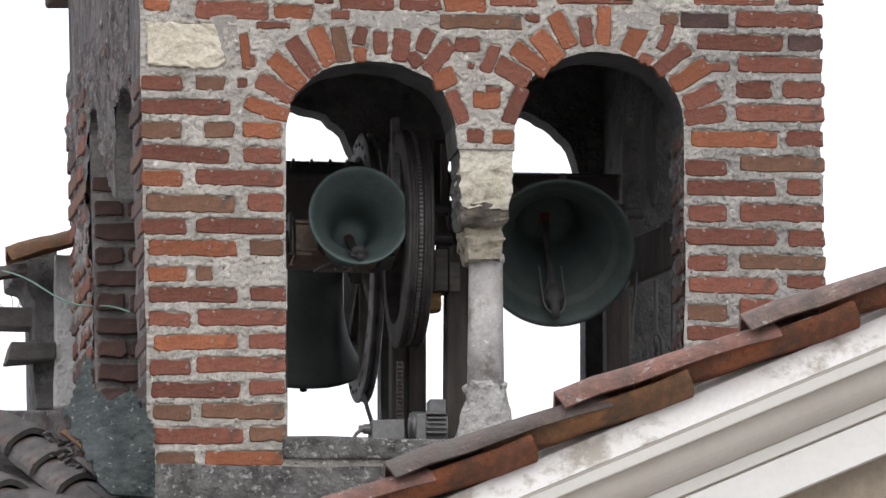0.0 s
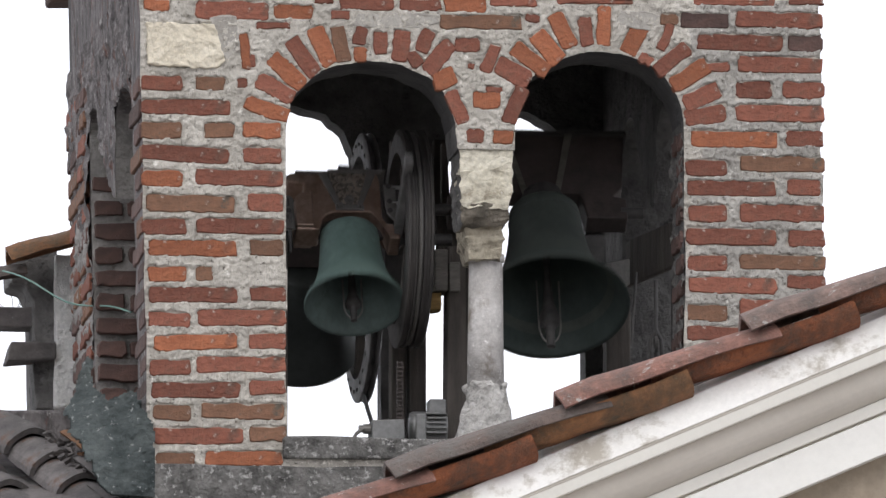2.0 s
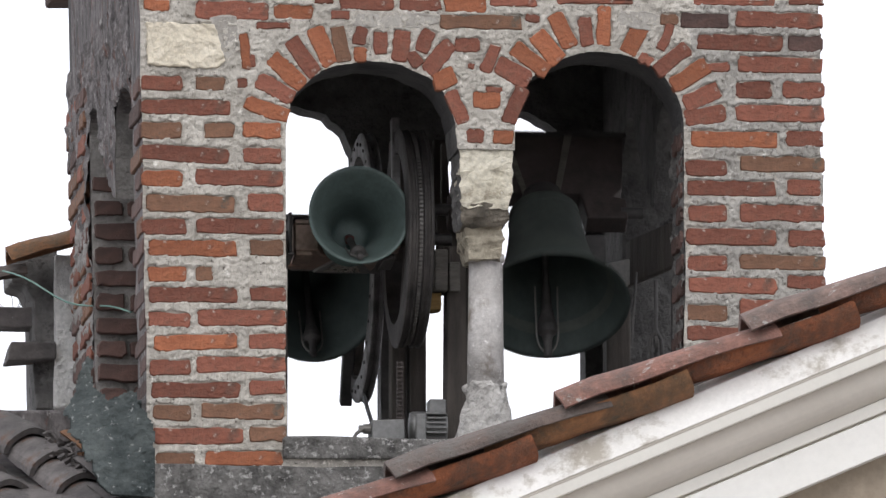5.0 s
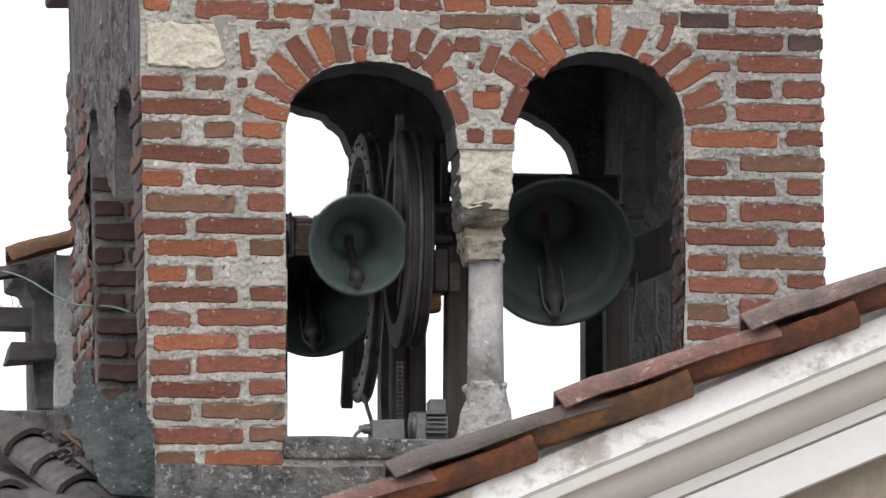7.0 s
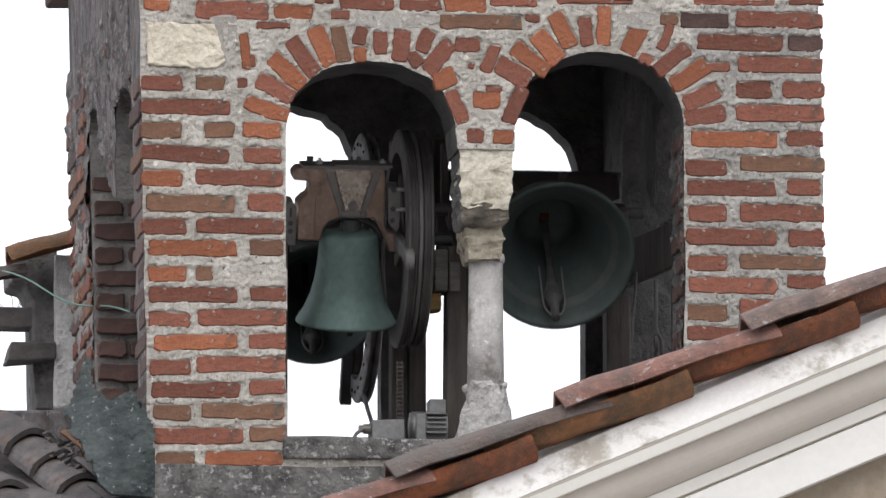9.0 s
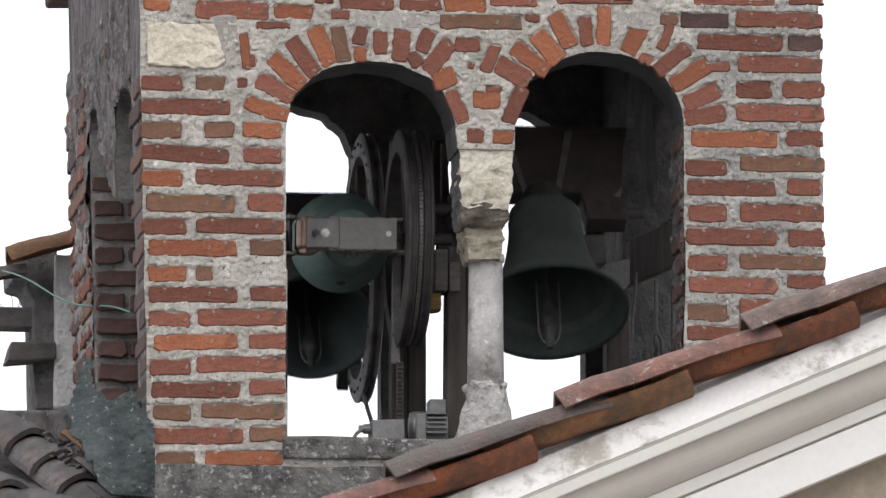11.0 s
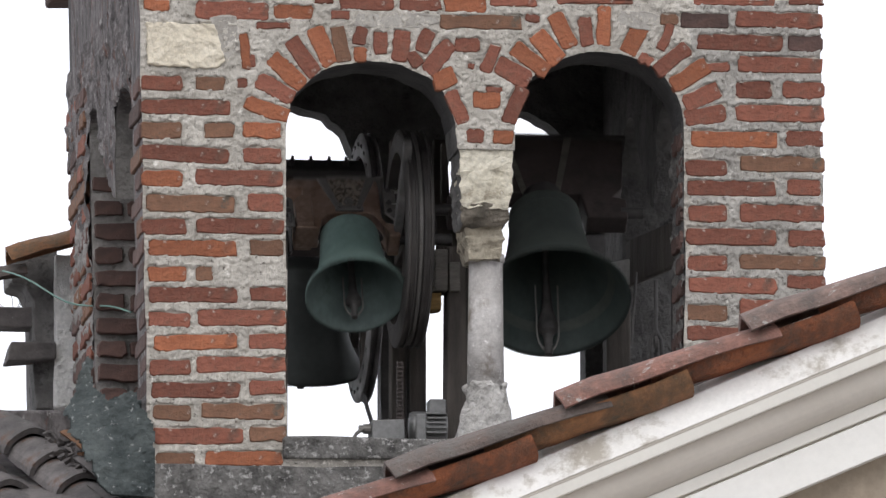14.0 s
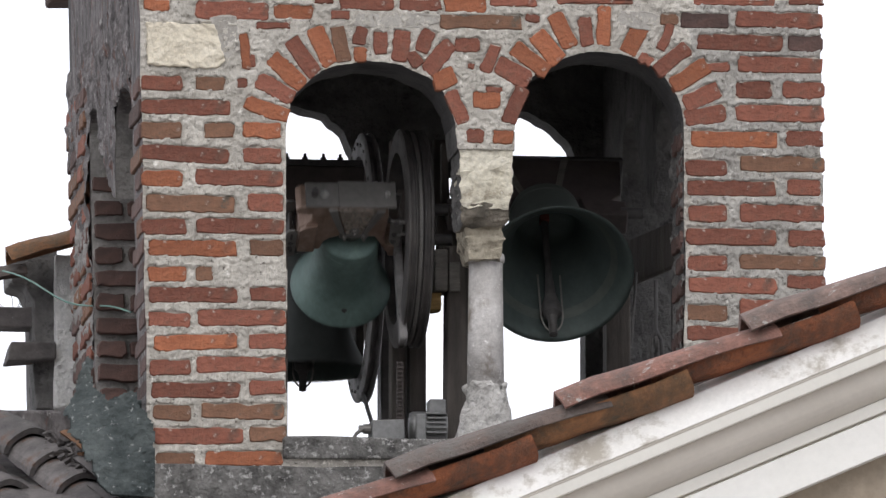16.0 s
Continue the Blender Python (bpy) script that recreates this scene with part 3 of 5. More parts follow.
part("crown", lathe([(0.034, crown - 0.012), (0.030, crown + 0.035)], 16), BRONZE_DARK, bell_small)
gudgeons(bell_small, 0.205, 0.16, 0.04, 0.17)
wheel_small = wheel(bell_small, 0.192, 0.345, 0.088, WHEEL_IRON, 3, 35, True)
arm = part("arm", box(0.140, 0.166, -0.40, 0.02, -0.018, 0.022, 0.004), WHEEL_PALE, bell_small, "flat grey steel arm")
clap1 = part("clapper", clapper_mesh(0.282, 0.026), IRON, bell_small, "iron clapper")
part("pad", box(-0.013, 0.013, -0.013, 0.013, -0.035, -0.012, 0.004), RED_FELT, clap1, "red leather pad")

# large bell behind, its bronze darkened to carry the shade deep inside
AT2 = (-0.266, 1.5, 0.158)
bell_rear, crown = make_bell("large bronze bell swinging at the back of the belfry, coloured dark for the shade there", pose(*AT2), 0.207, 0.385, 0.345, BRONZE_SHADED, 0.26, 0.19, 0.20, 0.345, 0.06, HEADSTOCK_DARK, (0.84,))
cap2 = part("cap_plate", box(-0.21, 0.20, -0.064, 0.064, 0.325, 0.345, 0.003), IRON, bell_rear, "black iron cap plate")
for bx in (-0.06, 0.0, 0.06, 0.115):
    part("bolt", bolt(bx, 0, 0.345, 0.010, 0.03), IRON, cap2)
gudgeons(bell_rear, 0.26, 0.19, 0.05, 0.2)
wheel(bell_rear, 0.191, 0.432, 0.045, WHEEL_PALE, 3, 0)
part("lever", box(0.138, 0.176, -0.03, 0.47, -0.022, 0.022, 0.005), IRON, bell_rear, "black iron counterweight lever")
clap2 = part("clapper", clapper_mesh(0.363, 0.030), IRON, bell_rear, "iron clapper")

# right dark bell
AT3 = (0.43, 0.85, 0.255)
bell_right, crown = make_bell("large dark green bronze bell swinging behind the column", pose(*AT3), 0.253, 0.418, 0.41, BRONZE_DARK, 0.31, 0.27, 0.28, 0.340, 0.016, HEADSTOCK_DARK, (0.861,), 0.062, 0.78, None, 0.058)
part("crown", rough(lathe([(0.085, crown - 0.02), (0.075, crown + 0.02), (0.06, crown + 0.07)], 20), 0.008, 25), IRON, bell_right, "black iron crown fittings")
cap3 = part("cap_plate", box(-0.29, 0.29, -0.018, 0.062, 0.320, 0.340, 0.003), IRON, bell_right, "black iron cap plate")
plate3 = part("plate", box(0.015, 0.13, -0.006, 0.05, 0.340, 0.350, 0.002), IRON, cap3)
for bx in (0.03, 0.115, 0.22):
    part("bolt", bolt(bx, 0.022, 0.343, 0.011, 0.022), IRON, cap3)
gudgeons(bell_right, 0.31, 0.27, 0.05, 0.05)
for e in (-1, 1):
    for s in (-1, 1):
        fy = -0.022 if s < 0 else 0.064
        bm = prism([(e * 0.034 - 0.006, crown + 0.01), (e * 0.052 - 0.006, crown + 0.01), (e * 0.118 - 0.006, 0.315), (e * 0.093 - 0.006, 0.315)], fy - 0.005, fy + 0.005, 0.002)
        part("strap", bm, TIMBER_PALE, bell_right, "flat grey iron hanger strap")
        part("bolt", bolt(e * 0.043 - 0.006, fy + s * 0.005, crown + 0.05, 0.010, 0.018, "y", s), IRON, bell_right)
for bx in (-0.05, 0.0, 0.05):
    part("crown_nut", lathe([(0.016, crown - 0.02), (0.018, crown + 0.02), (0.010, crown + 0.04)], 10, (bx, 0, 0)), IRON, bell_right)
clap3 = part("clapper", clapper_mesh(0.43, 0.034), IRON, bell_right, "iron clapper")
part("pad", box(-0.015, 0.015, -0.015, 0.015, -0.045, -0.012, 0.004), RED_FELT, clap3, "red leather pad")

for clap, length, r in ((clap1, 0.282, 0.030), (clap2, 0.363, 0.034), (clap3, 0.43, 0.036)):
    pts = [(r * math.cos(math.pi * i / 14), 0.0, -length * 0.93 - (0.25 * length) * math.sin(math.pi * i / 14) ** 0.8 * 0.8) for i in range(1, 14)]
    part("guard", tube([(r, 0, -length * 0.6)] + pts + [(-r, 0, -length * 0.6)], 0.003, 6), STEEL, clap, "thin wire safety loop")


# ---- column, sill ----
CX = 0.156
CY = 0.16
column = thing("column", "short pale stone column with a rough block capital parting the arches", "column")
part("shaft", rough(lathe([(0.06, -0.426), (0.057, -0.264), (0.054, -0.014)], 40, (CX, CY, 0)), 0.0025, 14), SHAFT_STONE, column, "pale grey weathered shaft", smooth=True)
part("collar", lathe([(0.054, -0.021), (0.061, -0.014), (0.062, -0.003), (0.059, 0.008), (0.052, 0.011)], 40, (CX, CY, 0), wobble=0.04), SHAFT_STONE, column, smooth=True)
def tapered(rows):
    """A block built up from level rectangles, bottom to top: height, x from, x to, y from, y to."""
    bm = bmesh.new()
    rings = [[bm.verts.new(p) for p in ((a, c, z), (b, c, z), (b, d, z), (a, d, z))] for z, a, b, c, d in rows]
    bm.faces.new(rings[0])
    bm.faces.new(rings[-1])
    for p, q in zip(rings, rings[1:]):
        for i in range(4):
            bm.faces.new((p[i], p[(i + 1) % 4], q[(i + 1) % 4], q[i]))
    return bm


def hacked(bm, upto):
    """Chisel bites, deep on the lower part of a stone and shallow above."""
    for v in bm.verts:
        deep = 0.014 if v.co.z < upto else 0.004
        v.co += deep * Vector(noise.noise_vector(v.co * 30)) + 0.004 * Vector(noise.noise_vector(v.co * 75))
    return bm


cap = tapered([(-0.019, 0.093, 0.194, 0.085, 0.25), (0.017, 0.086, 0.199, 0.075, 0.26), (0.046, 0.076, 0.203, 0.06, 0.27),
               (0.055, 0.080, 0.192, 0.07, 0.26), (0.095, 0.076, 0.198, 0.06, 0.26)])
part("capital", rough(rough(cap, 0.010, 26, 5), 0.005, 60), CAPITAL_STONE, column, "worn carved capital, brown with dirt")
mould = tapered([(0.083, 0.067, 0.204, 0.03, 0.23), (0.103, 0.061, 0.21, 0.015, 0.24), (0.143, 0.058, 0.218, 0.006, 0.24)])
moulding = part("impost_moulding", rough(rough(mould, 0.012, 20, 7), 0.006, 55), IMPOST_DARK, column, "dark hacked lower course of the impost")
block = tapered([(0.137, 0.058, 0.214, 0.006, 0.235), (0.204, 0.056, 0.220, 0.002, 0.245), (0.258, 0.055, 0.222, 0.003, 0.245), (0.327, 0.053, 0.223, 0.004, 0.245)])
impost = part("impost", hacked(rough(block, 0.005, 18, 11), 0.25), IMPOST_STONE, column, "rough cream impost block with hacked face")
# the flanks inside the openings carry their shade as a dark colour
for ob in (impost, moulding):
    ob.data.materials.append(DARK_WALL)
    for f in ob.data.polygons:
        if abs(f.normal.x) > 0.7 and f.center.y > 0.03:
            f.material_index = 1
base = lathe([(0.111, -0.625), (0.086, -0.538), (0.07, -0.466), (0.066, -0.426), (0.064, -0.408), (0.057, -0.401)], 36, (CX, CY, 0), wobble=0.10)
part("base", rough(rough(base, 0.013, 24, 2), 0.006, 60), BASE_PLASTER, column, "crumbling plastered column base")
sill = part("sill", rough(box(-0.51, 0.804, -0.03, THICK + 0.02, -0.678, -0.608, 0.008), 0.007, 16, 10), CEMENT)
tagged(sill, "rough grey cement sill across the bottom of the arches", "sill", kind="structure")
apron = part("wall_apron", rough(rough(box(-0.93, 0.813, -0.014, THICK, LOW, -0.701, 0.004), 0.008, 9, 12), 0.005, 40), CEMENT)
tagged(apron, "grey cement-rendered wall below the belfry arches", "wall", kind="structure")

# ---- church gable in front, with its raking cornice and verge tiles ----
GY = -15.0
GA = (-2.08, -15.0, -2.834)
GB = (-0.82, -15.0, -2.288)
RAKE = math.atan2(GB[2] - GA[2], GB[0] - GA[0])
gable = pose(GA[0], GY, GA[2], 0, -math.degrees(RAKE), 0)
UNIT = 0.001305


def rake_bar(name, material, y0, y1, d0, d1, label, profile=None, s0=-900, s1=2600):
    """A moulding along the rake; d is the distance below the tile line."""
    if profile is None:
        profile = [(y0, -d0 * UNIT), (y1, -d0 * UNIT), (y1, -d1 * UNIT), (y0, -d1 * UNIT)]
    bm = prism(profile, s0 * UNIT, s1 * UNIT, 0.003, axis="x")
    bmesh.ops.transform(bm, matrix=gable, verts=bm.verts)
    ob = part(name, bm, material)
    return tagged(ob, label, "cornice", kind="structure")


def stepped(ya, da, yb, db):
    """A sloping moulding: its face runs from depth ya at da down to yb at db."""
    return [(ya, -da * UNIT), (0.35, -da * UNIT), (0.35, -db * UNIT), (yb, -db * UNIT)]


rake_bar("cornice_band", WHITE_PAINT, 0.0, 0.35, 76, 122, "white stucco band under the verge tiles, flaking", stepped(0.045, 70, 0.0, 122))
rake_bar("cornice_groove", BEIGE_PAINT, 0.004, 0.35, 121, 127, "shadowed groove in the cornice")
rake_bar("cornice_fillet", CREAM_PAINT, 0.006, 0.35, 126, 147, "cream stucco fillet", stepped(0.006, 126, 0.012, 147))
rake_bar("cornice_cove", BEIGE_PAINT, 0.0, 0.0, 0, 0, "beige stucco cove", [(0.035, -146 * UNIT)] + [(0.035 + 0.055 * (1 - math.cos(math.pi / 2 * k / 8)), -(147 + 56 * math.sin(math.pi / 2 * k / 8)) * UNIT) for k in range(1, 9)] + [(0.35, -203 * UNIT), (0.35, -146 * UNIT)])
rake_bar("cornice_step", CREAM_PAINT, 0.0, 0.0, 0, 0, "cream stucco step", stepped(0.080, 203, 0.088, 224))
rake_bar("cornice_groove", BEIGE_PAINT, 0.105, 0.35, 223, 229, "shadowed groove in the cornice")
rake_bar("cornice_fascia", FASCIA_PAINT, 0.095, 0.35, 228, 293, "off-white stucco fascia")
x0, x1 = GA[0] - 900 * UNIT, GA[0] + 2300 * UNIT
slope = math.tan(RAKE)
drop = GA[2] - 292 * UNIT / math.cos(RAKE)
gable_wall = part("wall_gable", prism([(x0, GROUND_Z), (x1, GROUND_Z), (x1, drop + (x1 - GA[0]) * slope), (x0, drop + (x0 - GA[0]) * slope)], GY + 0.15, GY + 0.45), TAN_PAINT)
tagged(gable_wall, "tan rendered gable wall of the church", "wall", kind="structure")


# ---- verge tiles ----
def coppo(length, r0, r1, rise, thick, steps=10, arc=170):
    """A tapered half-round roof tile lying along x, hollow side down, its wide end at x = 0."""
    bm = bmesh.new()
    rows = []
    for s in range(7):
        t = s / 6
        r = r0 + (r1 - r0) * t
        row = []
        for off in (0.0, thick):
            for k in range(steps + 1):
                a = radians((180 - arc) / 2 + arc * k / steps)
                rr = r - off
                row.append(bm.verts.new((length * t, -rr * math.cos(a), rr * math.sin(a) * rise)))
        rows.append(row)
    n = steps + 1
    for p, q in zip(rows, rows[1:]):
        for k in range(steps):
            bm.faces.new((p[k], p[k + 1], q[k + 1], q[k]))
            bm.faces.new((p[n + k + 1], p[n + k], q[n + k], q[n + k + 1]))
        bm.faces.new((p[0], q[0], q[n], p[n]))
        bm.faces.new((p[n - 1], p[2 * n - 1], q[2 * n - 1], q[n - 1]))
    for row in (rows[0], rows[-1]):
        for k in range(steps):
            bm.faces.new((row[k], row[k + 1], row[n + k + 1], row[n + k]))
    return bm


def roof_tile(m, length, r0, r1, rise, material, label, group, thick=0.016, arc=170):
    bm = rough(rough(coppo(length, r0, r1, rise, thick, 14, arc), 0.010, 5), 0.0050, 16)
    ob = part("roof_tile", bm, material, None, label, smooth=False)
    ob.matrix_basis = m
    return tagged(ob, "", "roof tile", group)


def verge():
    """Two rows of half-round tiles climbing the edge of the gable roof."""
    cover = [(-240, TILE_PINK), (100, TILE_GREY), (426, TILE_PINK), (784, TILE_LICHEN), (1132, TILE_GREY), (1482, TILE_GREY)]
    for s, m in cover:
        roof_tile(gable @ pose(s * UNIT, 0.050, -0.018, random.uniform(-2, 2), 3.4, random.uniform(-0.5, 0.5)), 0.53, 0.092, 0.076, 0.66, m,
                  "terracotta cover tile with pale lichen on the gable edge", "verge cover tiles")
    under = [(-288, TILE_ORANGE), (31, TILE_ORANGE), (353, TILE_ORANGE), (653, TILE_BROWN), (974, TILE_ORANGE), (1298, TILE_ORANGE)]
    for s, m in under:
        roof_tile(gable @ pose(s * UNIT, 0.062, -0.046, 6, 180 + 3.0, 0), 0.50, 0.088, 0.060, 0.66, m,
                  "orange terracotta channel tile at the gable edge", "verge channel tiles", arc=176)
    # mortar bed under the tiles and the roof plane behind them
    bm = prism([(0.05, -0.16), (0.05, -0.105), (0.12, -0.07), (0.6, -0.06), (0.6, -0.16)], -900 * UNIT, 2600 * UNIT, 0.004, axis="x")
    rough(bm, 0.006, 10)
    bmesh.ops.transform(bm, matrix=gable, verts=bm.verts)
    bed = part("roof_bed", bm, WHITE_PAINT)
    tagged(bed, "lime mortar bed under the verge tiles", "roof bed", kind="structure")
    bm = box(-900 * UNIT, 2600 * UNIT, 0.16, 12.0, -0.13, -0.045, 0.0)
    bmesh.ops.transform(bm, matrix=gable, verts=bm.verts)
    roof = part("roof", bm, TILE_DARK)
    tagged(roof, "old terracotta church roof behind the gable edge", "roof", kind="structure")


verge()


# ---- bell frame and machinery ----
FLOOR_Z = -0.629


def bell_frame():
    frame_ob = thing("timber_stand", "dark old timber and iron frame carrying the bell axles", "timber stand")
    y = 0.72
    # right bearing of the small bell
    part("post", prism([(0.092, FLOOR_Z), (0.165, FLOOR_Z), (0.154, 0.11), (0.098, 0.11)], y - 0.06, y + 0.06, 0.005), TIMBER, frame_ob, "cracked grey timber post")
    part("bearing_block", box(0.054, 0.096, y - 0.075, y + 0.05, -0.036, 0.097, 0.004), TIMBER_PALE, frame_ob, "pale weathered end-grain block")
    part("bearing_block", box(0.099, 0.134, y - 0.085, y - 0.05, -0.04, 0.055, 0.003), TIMBER_PALE, frame_ob)
    part("wedge", rough(box(0.036, 0.077, y - 0.05, y + 0.03, -0.096, -0.04, 0.004), 0.004, 40, 2), YELLOW_WOOD, frame_ob, "split yellow wooden wedge")
    part("board", box(0.101, 0.216, 0.97, 1.02, 0.13, 0.296, 0.004), TIMBER, frame_ob)
    part("board", prism([(0.162, 0.285), (0.243, 0.285), (0.243, 0.501), (0.158, 0.501)], 1.03, 1.08, 0.003), TIMBER, frame_ob)
    part("board", prism([(0.123, 0.285), (0.150, 0.300), (0.143, 0.42), (0.156, 0.501), (0.123, 0.501)], 1.03, 1.08, 0.002), TIMBER, frame_ob)
    part("board", box(0.18, 0.246, 1.03, 1.08, FLOOR_Z, 0.281, 0.004), TIMBER, frame_ob)
    part("board", box(0.114, 0.151, 1.17, 1.22, 0.219, 0.534, 0.004), TIMBER, frame_ob)
    # uprights between the bells
    part("post", box(-0.037, 0.01, 1.06, 1.14, FLOOR_Z, 0.518, 0.006), TIMBER, frame_ob)
    part("post", box(0.021, 0.076, 1.06, 1.14, FLOOR_Z, 0.426, 0.006), TIMBER, frame_ob)
    part("post", box(-0.011, 0.022, 1.56, 1.64, FLOOR_Z, 0.187, 0.006), IRON, frame_ob)
    # left bearing, behind the pier
    part("post", box(-0.483, -0.418, y - 0.06, y + 0.06, FLOOR_Z, 0.119, 0.006), TIMBER, frame_ob)
    part("bracket", box(-0.414, -0.403, y - 0.05, y + 0.05, 0.083, 0.211, 0.003), IRON, frame_ob)
    part("post", box(-0.534, -0.479, 1.45, 1.55, FLOOR_Z, 0.154, 0.006), TIMBER, frame_ob)
    # right bell: beam along the side wall, with a bolted pale plate and the axle's end
    bx = [(0.63, 1.15), (0.727, 0.98), (0.827, 0.5)]
    z0, z1 = 0.042, 0.19
    for (xa, ya), (xb, yb), mt in ((bx[0], bx[1], STEEL), (bx[1], bx[2], IRON)):
        bm2 = bmesh.new()
        z1 = 0.128 if mt is STEEL else 0.19
        vs = [bm2.verts.new(p) for p in ((xa, ya, z0), (xb, yb, z0), (xb, yb, z1), (xa, ya, z1), (xa, ya + 0.1, z0), (xb, yb + 0.1, z0), (xb, yb + 0.1, z1), (xa, ya + 0.1, z1))]
        for f in ((0, 1, 2, 3), (4, 7, 6, 5), (0, 4, 5, 1), (3, 2, 6, 7), (0, 3, 7, 4), (1, 5, 6, 2)):
            bm2.faces.new([vs[i] for i in f])
        bmesh.ops.bevel(bm2, geom=list(bm2.edges), offset=0.004, segments=2, affect="EDGES")
        part("beam", bm2, PALE_PLATE if mt is STEEL else TIMBER, frame_ob)
    part("bearing_block", box(0.545, 0.624, 0.79, 0.91, 0.078, 0.176, 0.008), IRON, frame_ob, "black iron axle bearing")
    part("post", box(0.687, 0.765, 1.25, 1.35, FLOOR_Z, 0.05, 0.006), TIMBER, frame_ob)
    for px in (0.0, 0.055):
        part("rod", tube([(0.759 + px, 0.6, 0.001), (0.759 + px, 0.6, -0.273)], 0.006), IRON, frame_ob)
    part("rod", tube([(0.700, 0.62, 0.03), (0.690, 0.62, -0.10), (0.684, 0.62, -0.21)], 0.004), IRON, frame_ob)
    for e in (-1, 1):
        part("fork", tube([(0.759, 0.6, -0.16), (0.759 + e * 0.017, 0.6, -0.19), (0.759 + e * 0.020, 0.6, -0.26)], 0.006, 8), IRON, frame_ob)
    part("ring", lathe_open([(0.020, -0.005), (0.028, -0.005), (0.028, 0.005), (0.020, 0.005), (0.020, -0.005)], 20, (0.756, 0.58, -0.209)), IRON, frame_ob)
    return frame_ob


bell_frame()


def motor():
    """Bell-ringing motor on the sill: finned body, terminal box, gearbox, chain."""
    m = thing("electric_motor", "grey finned electric ringing motor standing behind the sill", "motor")
    y = 0.62
    part("body", lathe([(0.0, -0.06), (0.045, -0.058), (0.05, -0.05), (0.05, 0.055), (0.045, 0.06), (0.0, 0.062)], 28, (0.027, y, -0.483), "x"), ALU, m, smooth=True)
    for k in range(5):
        z = -0.51 + k * 0.0155
        part("fin", box(0.018, 0.08, y - 0.062, y + 0.05, z, z + 0.006, 0.0015), ALU, m)
    part("end_shield", box(-0.018, 0.016, y - 0.058, y + 0.05, -0.543, -0.446, 0.006), ALU, m)
    part("terminal_box", box(0.027, 0.08, y - 0.045, y + 0.04, -0.443, -0.397, 0.005), ALU, m)
    part("foot", box(-0.018, 0.08, y - 0.05, y + 0.05, FLOOR_Z, -0.517, 0.003), IRON, m)
    g = thing("gearbox", "grey box-shaped gearbox with a cable gland beside the motor", "gearbox")
    part("housing", prism([(-0.157, FLOOR_Z), (-0.051, FLOOR_Z), (-0.055, -0.466), (-0.16, -0.47)], y - 0.06, y + 0.05, 0.004), ALU, g)
    part("gland", lathe([(0.008, -0.03), (0.012, -0.03), (0.012, -0.015), (0.016, -0.015), (0.016, 0.01)], 12, (-0.168, y - 0.03, -0.496), "x"), STEEL, g)
    part("cable", tube([(-0.168, y - 0.03, -0.496), (-0.189, y - 0.04, -0.499), (-0.208, y - 0.05, -0.514), (-0.218, y - 0.05, -0.532)], 0.006, 8), STEEL, g)
    c = thing("drive_chain", "dark roller chain hanging down to the motor", "chain")
    x, zt, zb = -0.065, -0.273, -0.518
    for side in (-0.008, 0.008):
        for k in range(18):
            z = zb + (zt - zb) * k / 18
            part("link", box(x + side - 0.002, x + side + 0.002, 0.592, 0.608, z, z + 0.0115, 0.0), HEADSTOCK_DARK, c)
    for k in range(18):
        z = zb + (zt - zb) * k / 18 + 0.005
        part("roller", lathe([(0.004, -0.006), (0.004, 0.006)], 8, (x, 0.6, z), "x"), HEADSTOCK_DARK, c)
    rope = thing("bell_rope", "dark rope running from the rear wheel to the gearbox", "rope")
    part("strand", tube([(-0.1, 1.3, -0.283), (-0.109, 1.1, -0.361), (-0.14, 0.7, -0.47)], 0.007, 8), IRON, rope)


motor()


